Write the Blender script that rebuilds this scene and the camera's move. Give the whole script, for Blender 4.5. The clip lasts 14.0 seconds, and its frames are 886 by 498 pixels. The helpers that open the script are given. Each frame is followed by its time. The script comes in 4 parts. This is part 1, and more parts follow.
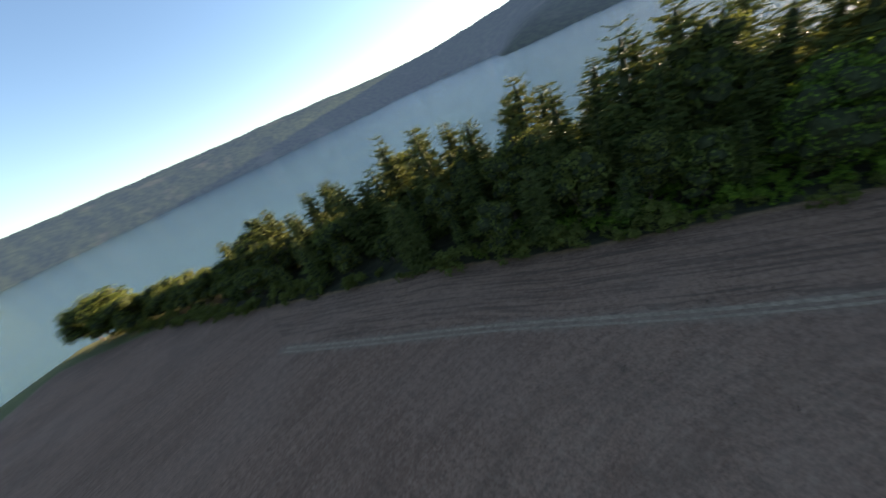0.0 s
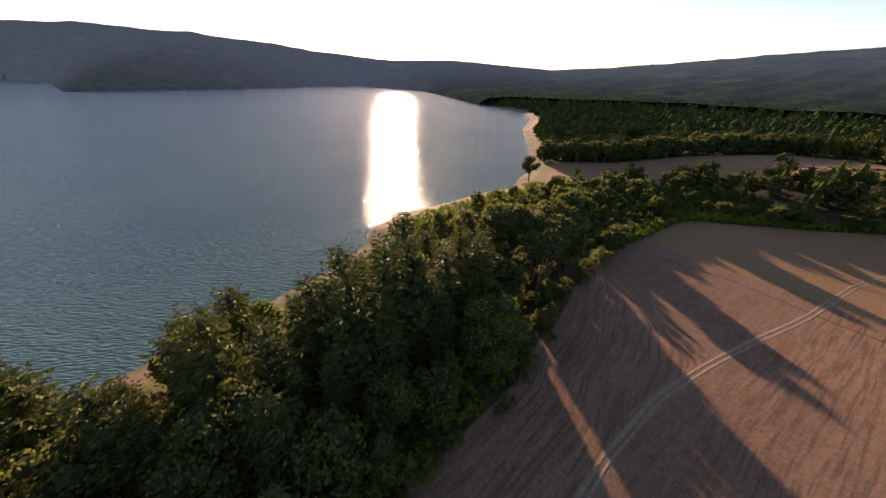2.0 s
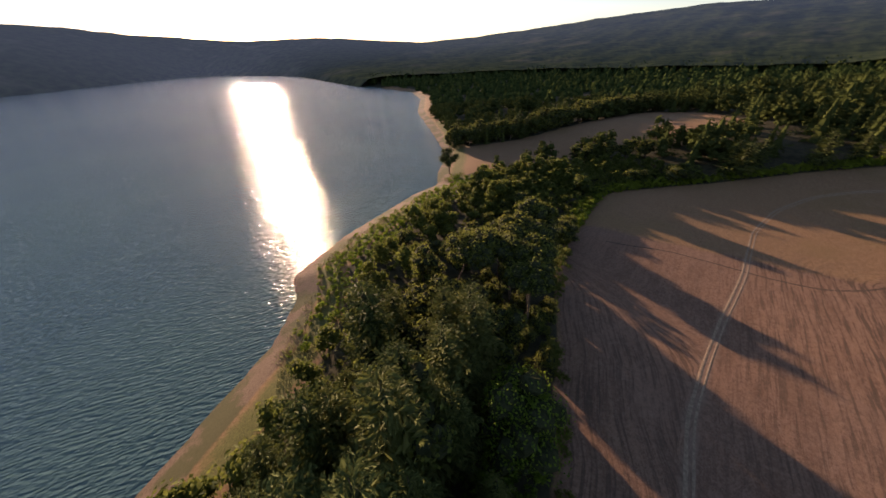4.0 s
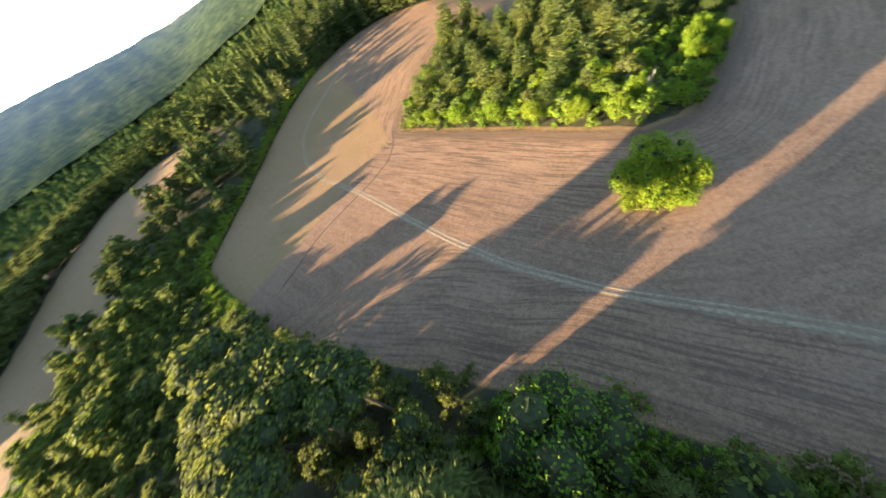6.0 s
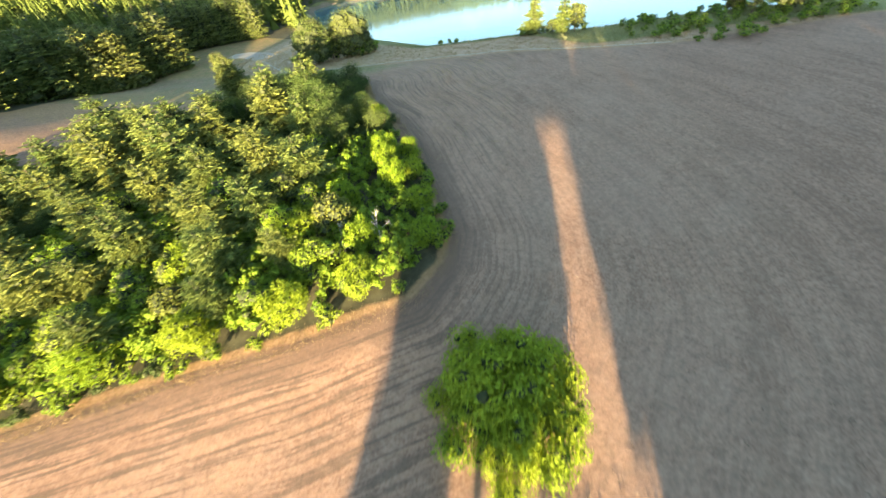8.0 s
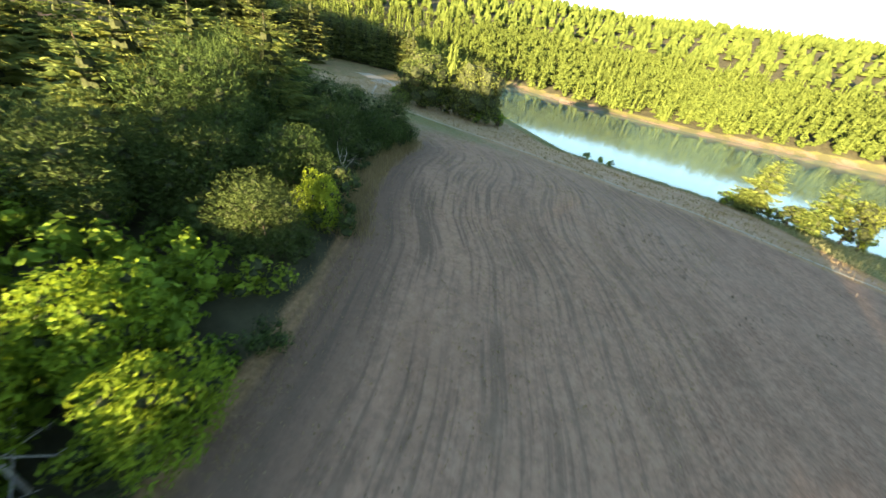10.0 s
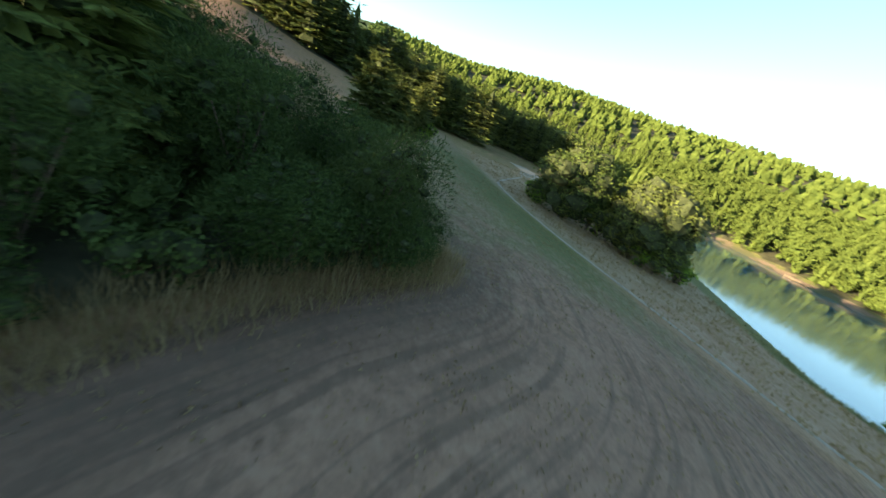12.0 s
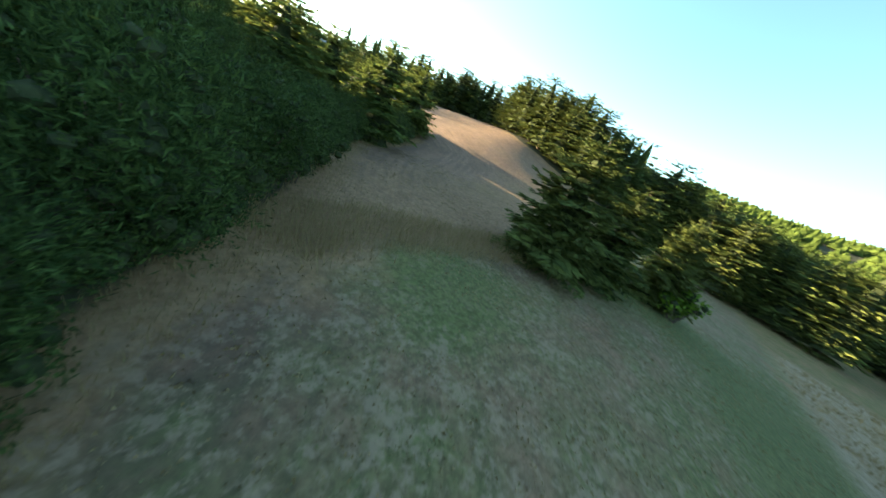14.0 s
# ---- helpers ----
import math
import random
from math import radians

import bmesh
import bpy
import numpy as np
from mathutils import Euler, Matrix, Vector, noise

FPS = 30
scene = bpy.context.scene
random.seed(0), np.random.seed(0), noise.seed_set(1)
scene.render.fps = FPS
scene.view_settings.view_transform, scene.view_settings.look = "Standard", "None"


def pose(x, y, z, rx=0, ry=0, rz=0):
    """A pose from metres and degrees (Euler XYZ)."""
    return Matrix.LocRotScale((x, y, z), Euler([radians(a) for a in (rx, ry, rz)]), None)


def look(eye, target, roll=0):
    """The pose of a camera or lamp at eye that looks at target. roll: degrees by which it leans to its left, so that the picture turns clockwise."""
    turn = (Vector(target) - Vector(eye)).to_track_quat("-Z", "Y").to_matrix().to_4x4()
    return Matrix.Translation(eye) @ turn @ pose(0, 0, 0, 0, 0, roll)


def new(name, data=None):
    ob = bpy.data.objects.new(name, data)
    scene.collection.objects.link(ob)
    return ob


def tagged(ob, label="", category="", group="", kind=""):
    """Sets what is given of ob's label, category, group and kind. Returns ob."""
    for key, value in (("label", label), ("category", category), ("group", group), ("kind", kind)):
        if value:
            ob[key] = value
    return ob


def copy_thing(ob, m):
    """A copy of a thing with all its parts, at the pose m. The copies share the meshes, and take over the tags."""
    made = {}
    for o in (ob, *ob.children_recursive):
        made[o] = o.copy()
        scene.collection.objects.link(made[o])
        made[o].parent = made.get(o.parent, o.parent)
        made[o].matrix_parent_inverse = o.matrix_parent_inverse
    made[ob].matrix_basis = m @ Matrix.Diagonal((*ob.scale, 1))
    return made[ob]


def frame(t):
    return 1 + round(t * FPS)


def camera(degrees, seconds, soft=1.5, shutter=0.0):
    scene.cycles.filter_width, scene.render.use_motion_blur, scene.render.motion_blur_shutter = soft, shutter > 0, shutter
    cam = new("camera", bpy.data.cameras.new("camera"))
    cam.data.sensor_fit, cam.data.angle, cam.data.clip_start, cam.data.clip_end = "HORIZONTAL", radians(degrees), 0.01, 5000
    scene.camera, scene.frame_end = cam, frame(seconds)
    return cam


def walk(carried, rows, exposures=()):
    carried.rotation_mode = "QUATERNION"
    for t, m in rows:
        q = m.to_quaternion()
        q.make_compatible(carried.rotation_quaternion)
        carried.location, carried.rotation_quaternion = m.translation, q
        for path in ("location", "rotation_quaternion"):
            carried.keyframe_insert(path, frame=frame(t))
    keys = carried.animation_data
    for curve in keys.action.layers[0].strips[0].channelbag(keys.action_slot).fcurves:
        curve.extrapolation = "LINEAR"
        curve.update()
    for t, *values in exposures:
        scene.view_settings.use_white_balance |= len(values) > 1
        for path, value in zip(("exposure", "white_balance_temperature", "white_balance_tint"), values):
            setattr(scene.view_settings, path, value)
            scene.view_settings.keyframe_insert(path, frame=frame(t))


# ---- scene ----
import itertools
cam = camera(109.3, 14.0, shutter=0.22)
PATH = [
    (0, (2.36, -0.49, 29.29), (0.781, 0.349, 28.381), -25.2),
    (0.5, (-3.43, 0.76, 33.13), (-4.312, 2.254, 32.130), -19.5),
    (1, (-8.07, 4.93, 37.09), (-8.384, 6.680, 36.168), -9.4),
    (1.5, (-11.30, 10.24, 40.96), (-11.276, 12.013, 40.045), -3.5),
    (2, (-13.06, 16.10, 45.19), (-12.837, 17.842, 44.232), 1.5),
    (2.2, (-13.15, 18.13, 46.72), (-12.882, 19.866, 45.765), 2.3),
    (4.3, (-18.29, 38.42, 49.76), (-17.420, 39.855, 48.673), -6.8),
    (4.5, (-18.27, 40.28, 48.94), (-17.278, 41.636, 47.858), -10.8),
    (5, (-17.30, 45.03, 46.99), (-16.011, 46.070, 45.871), -20.2),
    (5.5, (-13.37, 49.36, 45.07), (-11.885, 49.898, 43.837), -28.3),
    (6, (-6.86, 51.85, 43.48), (-5.413, 51.762, 42.096), -32.6),
    (6.5, (1.40, 51.29, 41.43), (2.562, 50.668, 39.927), -31.1),
    (7, (9.89, 46.80, 38.58), (10.705, 45.834, 37.031), -25.1),
    (7.5, (15.94, 37.93, 35.58), (16.407, 36.748, 34.041), -20.1),
    (8, (18.68, 26.10, 32.55), (19.118, 24.816, 31.083), -11.8),
    (8.5, (20.06, 13.96, 29.07), (20.538, 12.598, 27.682), -5.5),
    (9, (21.67, 2.51, 25.11), (22.286, 1.112, 23.814), 1.0),
    (9.2, (22.50, -2.03, 23.37), (23.184, -3.426, 22.118), 3.5),
    (11.3, (34.20, -30.39, 15.83), (35.568, -31.521, 14.919), 17.3),
    (11.5, (35.85, -32.67, 15.45), (37.291, -33.726, 14.563), 18.3),
    (12, (41.20, -38.14, 14.58), (42.831, -38.945, 13.748), 21.4),
    (12.5, (46.61, -42.53, 13.95), (48.395, -42.951, 13.162), 24.4),
    (13, (51.67, -45.50, 13.39), (53.521, -45.483, 12.635), 26.5),
    (13.5, (57.11, -46.72, 13.31), (58.932, -46.358, 12.581), 25.2),
    (14, (61.91, -46.12, 13.78), (63.613, -45.344, 13.074), 25.0),
]
walk(cam, [(t, look(eye, target, roll)) for t, eye, target, roll in PATH],
     exposures=[(0.0, 2.25, 7000, 18), (0.5, 2.9, 7700, 30), (1.0, 3.05, 7900, 34), (1.5, 2.3, 7900, 36), (2.0, 1.75, 7900, 36), (4.5, 1.3, 7700, 36), (5.0, 1.05, 7500, 33), (5.5, 1.9, 7000, 20),
                (6.0, 3.4, 7450, 9), (6.5, 3.7, 7800, 9), (7.5, 3.85, 7750, 1), (8.0, 3.9, 7900, 6), (8.5, 3.88, 7970, 8), (9.0, 3.8, 7950, 8), (11.5, 3.1, 7650, 6), (12.0, 3.0, 7250, 2), (12.5, 3.05, 7150, 0), (13.0, 2.95, 7200, -3), (13.5, 3.15, 7050, -3), (14.0, 3.32, 7050, -3)])

# ---- world and sun ----
SUN_AZ, SUN_EL = -1.5, 6.0          # azimuth from +y towards +x, elevation
world = bpy.data.worlds.new("sky")
scene.world = world
world.use_nodes = True
wn = world.node_tree
sky = wn.nodes.new("ShaderNodeTexSky")
sky.sky_type = "NISHITA"
sky.sun_disc = False
sky.sun_elevation, sky.sun_rotation = radians(SUN_EL), radians(SUN_AZ)
sky.air_density, sky.dust_density, sky.ozone_density = 0.8, 0.25, 2.0
wn.nodes["Background"].inputs[1].default_value = 0.1
wn.links.new(sky.outputs[0], wn.nodes["Background"].inputs[0])
sun_data = bpy.data.lights.new("sun", "SUN")
sun_data.energy, sun_data.angle, sun_data.color = 4.3, radians(0.6), (1.0, 0.84, 0.61)
sun = new("sun", sun_data)
saz, sel = radians(SUN_AZ), radians(SUN_EL)
SUN_DIR = Vector((math.sin(saz) * math.cos(sel), math.cos(saz) * math.cos(sel), math.sin(sel)))
sun.matrix_world = look(SUN_DIR * 300, (0, 0, 0))


# ---- materials ----
def mat(name):
    m = bpy.data.materials.new(name)
    m.use_nodes = True
    nt = m.node_tree
    return m, nt, nt.nodes["Principled BSDF"], nt.nodes["Material Output"]


def node(nt, kind, **values):
    n = nt.nodes.new(kind)
    for key, value in values.items():
        n.inputs[key].default_value = value
    return n


def noise_node(nt, scale, detail=4.0, rough=0.55, vec=None):
    n = node(nt, "ShaderNodeTexNoise", Scale=scale, Detail=detail, Roughness=rough)
    if vec:
        nt.links.new(vec, n.inputs["Vector"])
    return n.outputs["Fac"]


def mix_col(nt, fac, a, b, blend="MIX"):
    n = nt.nodes.new("ShaderNodeMix")
    n.data_type, n.blend_type = "RGBA", blend
    for sock, value in ((n.inputs[0], fac), (n.inputs[6], a), (n.inputs[7], b)):
        if isinstance(value, bpy.types.NodeSocket):
            nt.links.new(value, sock)
        else:
            sock.default_value = (*value, 1) if isinstance(value, tuple) else value
    return n.outputs[2]


def math_node(nt, op, a, b=0.0, c=0.0):
    n = nt.nodes.new("ShaderNodeMath")
    n.operation = op
    for sock, value in zip(n.inputs, (a, b, c)):
        if isinstance(value, bpy.types.NodeSocket):
            nt.links.new(value, sock)
        else:
            sock.default_value = value
    return n.outputs[0]


def ramp(nt, fac, lo, hi):
    n = node(nt, "ShaderNodeMapRange", **{"From Min": lo, "From Max": hi})
    n.interpolation_type = "SMOOTHSTEP"
    nt.links.new(fac, n.inputs["Value"])
    return n.outputs["Result"]


def attr(nt, name):
    n = nt.nodes.new("ShaderNodeAttribute")
    n.attribute_name = name
    return n.outputs["Fac"]


def bump(nt, bsdf, height, strength, distance):
    n = node(nt, "ShaderNodeBump", Strength=strength, Distance=distance)
    nt.links.new(height, n.inputs["Height"])
    nt.links.new(n.outputs[0], bsdf.inputs["Normal"])


def ground_material():
    m, nt, b, out = mat("ground")
    pos = nt.nodes.new("ShaderNodeNewGeometry").outputs["Position"]
    big = noise_node(nt, 0.05, 5, 0.6, pos)
    mid = noise_node(nt, 0.45, 6, 0.65, pos)
    fine = noise_node(nt, 4.0, 8, 0.7, pos)
    edge = math_node(nt, "SUBTRACT", mid, 0.5)

    def mask(name, lo=0.35, hi=0.65, wobble=0.5):
        return ramp(nt, math_node(nt, "MULTIPLY_ADD", edge, wobble, attr(nt, name)), lo, hi)

    # stubble: rows and wheel marks follow the edge of the grove
    xyz = nt.nodes.new("ShaderNodeSeparateXYZ")
    nt.links.new(pos, xyz.inputs[0])
    rowd = math_node(nt, "MULTIPLY_ADD", noise_node(nt, 0.08, 2, 0.5, pos), 0.9, attr(nt, "rowd"))

    def streak(across, length, detail):
        v = nt.nodes.new("ShaderNodeCombineXYZ")
        nt.links.new(math_node(nt, "MULTIPLY", rowd, across), v.inputs[0])
        nt.links.new(math_node(nt, "DIVIDE", xyz.outputs[0], length), v.inputs[1])
        nt.links.new(math_node(nt, "DIVIDE", xyz.outputs[1], length), v.inputs[2])
        return noise_node(nt, 1.0, detail, 0.6, v.outputs[0])

    rows = streak(2.1, 9.0, 2)
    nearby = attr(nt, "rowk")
    wide = streak(0.28, 16.0, 3)
    clump = noise_node(nt, 1.5, 4, 0.65, pos)
    soil = mix_col(nt, ramp(nt, fine, 0.3, 0.7), (0.142, 0.076, 0.047), (0.300, 0.168, 0.108))
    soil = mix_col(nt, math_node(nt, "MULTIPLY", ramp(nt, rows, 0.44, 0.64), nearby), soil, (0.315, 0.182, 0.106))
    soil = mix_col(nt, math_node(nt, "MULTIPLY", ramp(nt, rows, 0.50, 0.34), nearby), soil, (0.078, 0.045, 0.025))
    soil = mix_col(nt, math_node(nt, "MULTIPLY", ramp(nt, wide, 0.48, 0.62), 0.36), soil, (0.142, 0.076, 0.046))
    soil = mix_col(nt, math_node(nt, "MULTIPLY", ramp(nt, big, 0.4, 0.7), 0.5), soil, (0.260, 0.156, 0.105))
    soil = mix_col(nt, math_node(nt, "MULTIPLY", ramp(nt, clump, 0.48, 0.70), 0.34), soil, (0.318, 0.206, 0.137))
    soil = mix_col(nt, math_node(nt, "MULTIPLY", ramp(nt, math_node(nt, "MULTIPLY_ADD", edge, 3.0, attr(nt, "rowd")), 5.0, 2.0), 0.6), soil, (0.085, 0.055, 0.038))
    worn = math_node(nt, "MULTIPLY", ramp(nt, math_node(nt, "MULTIPLY_ADD", edge, 0.9, attr(nt, "track")), 0.25, 0.85), 0.38)
    soil = mix_col(nt, worn, soil, (0.27, 0.205, 0.145))
    dry = mix_col(nt, ramp(nt, fine, 0.3, 0.7), (0.178, 0.099, 0.049), (0.350, 0.202, 0.106))
    dry = mix_col(nt, math_node(nt, "MULTIPLY", ramp(nt, clump, 0.5, 0.7), 0.4), dry, (0.385, 0.250, 0.140))
    dry = mix_col(nt, math_node(nt, "MULTIPLY", ramp(nt, big, 0.45, 0.65), 0.4), dry, (0.225, 0.143, 0.058))
    green = mix_col(nt, ramp(nt, fine, 0.3, 0.7), (0.052, 0.072, 0.018), (0.128, 0.162, 0.042))
    beach = mix_col(nt, ramp(nt, fine, 0.3, 0.7), (0.125, 0.084, 0.055), (0.24, 0.165, 0.110))
    beach = mix_col(nt, math_node(nt, "MULTIPLY", ramp(nt, noise_node(nt, 0.11, 4, 0.6, pos), 0.44, 0.56), 0.75), beach, (0.070, 0.080, 0.028))
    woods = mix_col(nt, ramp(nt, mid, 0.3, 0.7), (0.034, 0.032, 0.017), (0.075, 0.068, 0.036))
    col = mix_col(nt, mask("soil"), dry, soil)
    tilled = ramp(nt, attr(nt, "soil"), 0.1, 0.5)
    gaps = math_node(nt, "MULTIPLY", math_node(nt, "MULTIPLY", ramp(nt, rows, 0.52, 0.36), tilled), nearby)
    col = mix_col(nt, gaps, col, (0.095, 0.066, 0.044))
    thin = math_node(nt, "MULTIPLY", math_node(nt, "MULTIPLY", ramp(nt, clump, 0.50, 0.34), tilled), 0.35)
    col = mix_col(nt, thin, col, (0.10, 0.072, 0.048))
    col = mix_col(nt, math_node(nt, "MULTIPLY", mask("green", 0.3, 0.8, 0.9), 0.75), col, green)
    straw = ramp(nt, math_node(nt, "MULTIPLY_ADD", math_node(nt, "SUBTRACT", noise_node(nt, 3.2, 4, 0.7, pos), 0.5), 1.3, noise_node(nt, 0.9, 5, 0.65, pos)), 0.46, 0.74)
    straw = math_node(nt, "MULTIPLY", straw, math_node(nt, "MULTIPLY", ramp(nt, attr(nt, "green"), 0.05, 0.5), math_node(nt, "MULTIPLY", ramp(nt, attr(nt, "green"), 1.1, 0.6), math_node(nt, "MULTIPLY", tilled, 0.6))))
    col = mix_col(nt, straw, col, (0.318, 0.215, 0.138))
    col = mix_col(nt, math_node(nt, "MULTIPLY", attr(nt, "pale"), ramp(nt, math_node(nt, "MULTIPLY_ADD", fine, 0.4, mid), 0.45, 1.0)), col, (0.370, 0.252, 0.165))
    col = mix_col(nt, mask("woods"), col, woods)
    col = mix_col(nt, mask("beach"), col, beach)
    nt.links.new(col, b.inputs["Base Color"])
    b.inputs["Roughness"].default_value = 0.95
    b.inputs["Specular IOR Level"].default_value = 0.15
    relief = math_node(nt, "MULTIPLY_ADD", math_node(nt, "MULTIPLY", rows, attr(nt, "soil")), 0.12,
                       math_node(nt, "MULTIPLY_ADD", fine, 0.30, math_node(nt, "MULTIPLY", mid, 0.35)))
    bump(nt, b, relief, 0.40, 0.30)
    return m


def plain(name, dark, light, scale, rough=0.9, bumps=0.3, depth=0.03, spec=0.2):
    m, nt, b, out = mat(name)
    pos = nt.nodes.new("ShaderNodeTexCoord").outputs["Object"]
    a = noise_node(nt, scale, 6, 0.65, pos)
    c = noise_node(nt, scale * 0.13, 3, 0.5, pos)
    col = mix_col(nt, ramp(nt, a, 0.3, 0.7), dark, light)
    col = mix_col(nt, math_node(nt, "MULTIPLY", ramp(nt, c, 0.4, 0.7), 0.4), col, tuple(0.6 * v for v in light))
    nt.links.new(col, b.inputs["Base Color"])
    b.inputs["Roughness"].default_value = rough
    b.inputs["Specular IOR Level"].default_value = spec
    bump(nt, b, a, bumps, depth)
    return m


def leaf_material(name, dark, light, warm, through_light=0.35, gloss=0.06):
    """Foliage: colour varies from tree to tree and from leaf clump to leaf clump, and lets some light through."""
    m, nt, b, out = mat(name)
    info = nt.nodes.new("ShaderNodeObjectInfo").outputs["Random"]
    isl = nt.nodes.new("ShaderNodeNewGeometry").outputs["Random Per Island"]
    col = mix_col(nt, isl, dark, light)
    col = mix_col(nt, math_node(nt, "MULTIPLY", ramp(nt, info, 0.1, 1.0), 0.7), col, warm)
    nt.links.new(col, b.inputs["Base Color"])
    b.inputs["Roughness"].default_value = 0.6
    b.inputs["Specular IOR Level"].default_value = gloss
    tr = nt.nodes.new("ShaderNodeBsdfTranslucent")
    nt.links.new(mix_col(nt, 0.5, col, warm), tr.inputs["Color"])
    mx = nt.nodes.new("ShaderNodeMixShader")
    mx.inputs[0].default_value = through_light
    nt.links.new(b.outputs[0], mx.inputs[1])
    nt.links.new(tr.outputs[0], mx.inputs[2])
    nt.links.new(mx.outputs[0], out.inputs["Surface"])
    return m


def water_material():
    m, nt, b, out = mat("water")
    pos = nt.nodes.new("ShaderNodeNewGeometry").outputs["Position"]
    deep = mix_col(nt, ramp(nt, noise_node(nt, 0.012, 3, 0.5, pos), 0.3, 0.7), (0.050, 0.110, 0.120), (0.068, 0.140, 0.130))
    nt.links.new(deep, b.inputs["Base Color"])
    b.inputs["Roughness"].default_value = 0.06
    b.inputs["IOR"].default_value = 1.33
    b.inputs["Specular IOR Level"].default_value = 0.46
    mp = node(nt, "ShaderNodeMapping", Scale=(0.7, 2.4, 1.0), Rotation=(0, 0, 0.35))
    nt.links.new(pos, mp.inputs["Vector"])
    w = math_node(nt, "ADD", noise_node(nt, 0.85, 1.5, 0.5, mp.outputs[0]), math_node(nt, "MULTIPLY", noise_node(nt, 0.16, 3, 0.5, mp.outputs[0]), 0.45))
    xyz = nt.nodes.new("ShaderNodeSeparateXYZ")
    nt.links.new(pos, xyz.inputs[0])
    calm = math_node(nt, "MULTIPLY_ADD", math_node(nt, "MAXIMUM", ramp(nt, xyz.outputs[1], -70.0, 60.0), ramp(nt, xyz.outputs[0], -50.0, -110.0)), 0.985, 0.015)
    bump(nt, b, math_node(nt, "MULTIPLY", w, calm), 0.75, 0.5)
    return m


GROUND = ground_material()
WATER = water_material()
BARK = plain("bark", (0.05, 0.035, 0.025), (0.16, 0.115, 0.08), 6.0, 0.95, 0.8, 0.05)
RUT = plain("packed_earth", (0.205, 0.142, 0.090), (0.370, 0.265, 0.172), 2.0, 0.95, 0.4, 0.03)
RUT_DARK = plain("ploughed_earth", (0.055, 0.038, 0.026), (0.13, 0.090, 0.060), 2.0, 0.95, 0.5, 0.05)
PALE = plain("pale_gravel", (0.24, 0.195, 0.14), (0.39, 0.32, 0.235), 3.0, 0.95, 0.5, 0.03)
NEEDLE = leaf_material("fir_needles", (0.034, 0.066, 0.018), (0.165, 0.200, 0.052), (0.18, 0.190, 0.046), 0.32)
# darker copy of the fir needles, with the shade on belt and forest edge painted in
SHADED_NEEDLE = leaf_material("shaded_fir_needles", (0.024, 0.044, 0.013), (0.135, 0.156, 0.042), (0.125, 0.132, 0.036), 0.18)
# forest foliage comes in two copies, with sun or shade put into the colour
SUNLIT_FOREST = leaf_material("sunlit_forest_needles", (0.024, 0.045, 0.012), (0.088, 0.116, 0.026), (0.082, 0.100, 0.024), 0.12, 0.0)
FEATHER = leaf_material("feathery_leaves", (0.014, 0.030, 0.008), (0.082, 0.120, 0.030), (0.062, 0.080, 0.022), 0.26)
SHADED_FOREST = leaf_material("shaded_forest_needles", (0.020, 0.037, 0.012), (0.066, 0.088, 0.026), (0.062, 0.074, 0.023), 0.12, 0.0)
LEAF = leaf_material("broad_leaves", (0.042, 0.095, 0.014), (0.170, 0.262, 0.028), (0.20, 0.245, 0.028), 0.38)
LEAF_DARK = leaf_material("oak_leaves", (0.026, 0.048, 0.011), (0.165, 0.195, 0.042), (0.165, 0.170, 0.040), 0.45)
# brighter leaf copy: sunlight on the round tree and bushes put into the colour
LEAF_SUNLIT = leaf_material("sunlit_leaves", (0.060, 0.125, 0.014), (0.215, 0.300, 0.026), (0.22, 0.265, 0.026), 0.45)
OAK = leaf_material("oak_crown_leaves", (0.022, 0.040, 0.010), (0.100, 0.122, 0.030), (0.10, 0.105, 0.027), 0.18)
TUFT = leaf_material("withered_tufts", (0.10, 0.072, 0.045), (0.22, 0.16, 0.10), (0.16, 0.13, 0.07), 0.2)
# colour of the crown cores: twigs with the shade deep inside painted in
INNER = plain("shaded_inner_twigs", (0.022, 0.028, 0.012), (0.055, 0.062, 0.028), 2.0, 0.95, 0.4, 0.1, 0.05)
STRAW = leaf_material("dry_grass", (0.17, 0.115, 0.05), (0.38, 0.28, 0.14), (0.30, 0.21, 0.10), 0.40)
GRASS = leaf_material("green_grass", (0.085, 0.115, 0.035), (0.24, 0.25, 0.10), (0.25, 0.23, 0.11), 0.35)


# ---- plan ----
LAKE = [(-150, -62), (-140, -40), (-112, 0), (-78, 40), (-48, 72), (-31, 91), (-25, 104), (-25, 114), (-8, 130), (25, 151), (38, 156), (45, 170), (55, 184),
        (66, 206), (80, 250), (108, 345), (152, 440), (172, 520), (140, 800), (90, 1250), (-90, 1600), (-270, 1840),
        (-514, 1195), (-717, 868), (-1300, 1500), (-2100, 1500), (-1750, 400), (-1650, -700), (-900, -800), (-300, -420),
        (-85, -250), (-23, -228), (36, -202), (85, -197), (128, -204), (142, -188), (108, -132), (80, -114), (50, -95), (25, -97),
        (-4, -96), (-30, -100), (-90, -98), (-135, -80)]
FIELD = [(-132, -48), (-80, -14), (-38, 19), (-21, 29), (-7, 39.5), (4, 47.5), (8.5, 53.5), (17, 61), (25, 70.5), (35, 80.5), (45, 87.5), (53, 91), (66, 97.5), (74, 102), (81, 105), (88, 105.5),
         (97, 102), (106, 97.5), (114, 92), (126, 83), (138, 74), (152, 61), (168, 45), (180, 30), (179, 14), (150, -13), (143, -32), (152, -62), (135, -72), (112, -68), (90, -64), (78, -62.5), (60, -64.5), (48, -66), (27, -71), (-17, -67), (-59, -75), (-118, -78)]
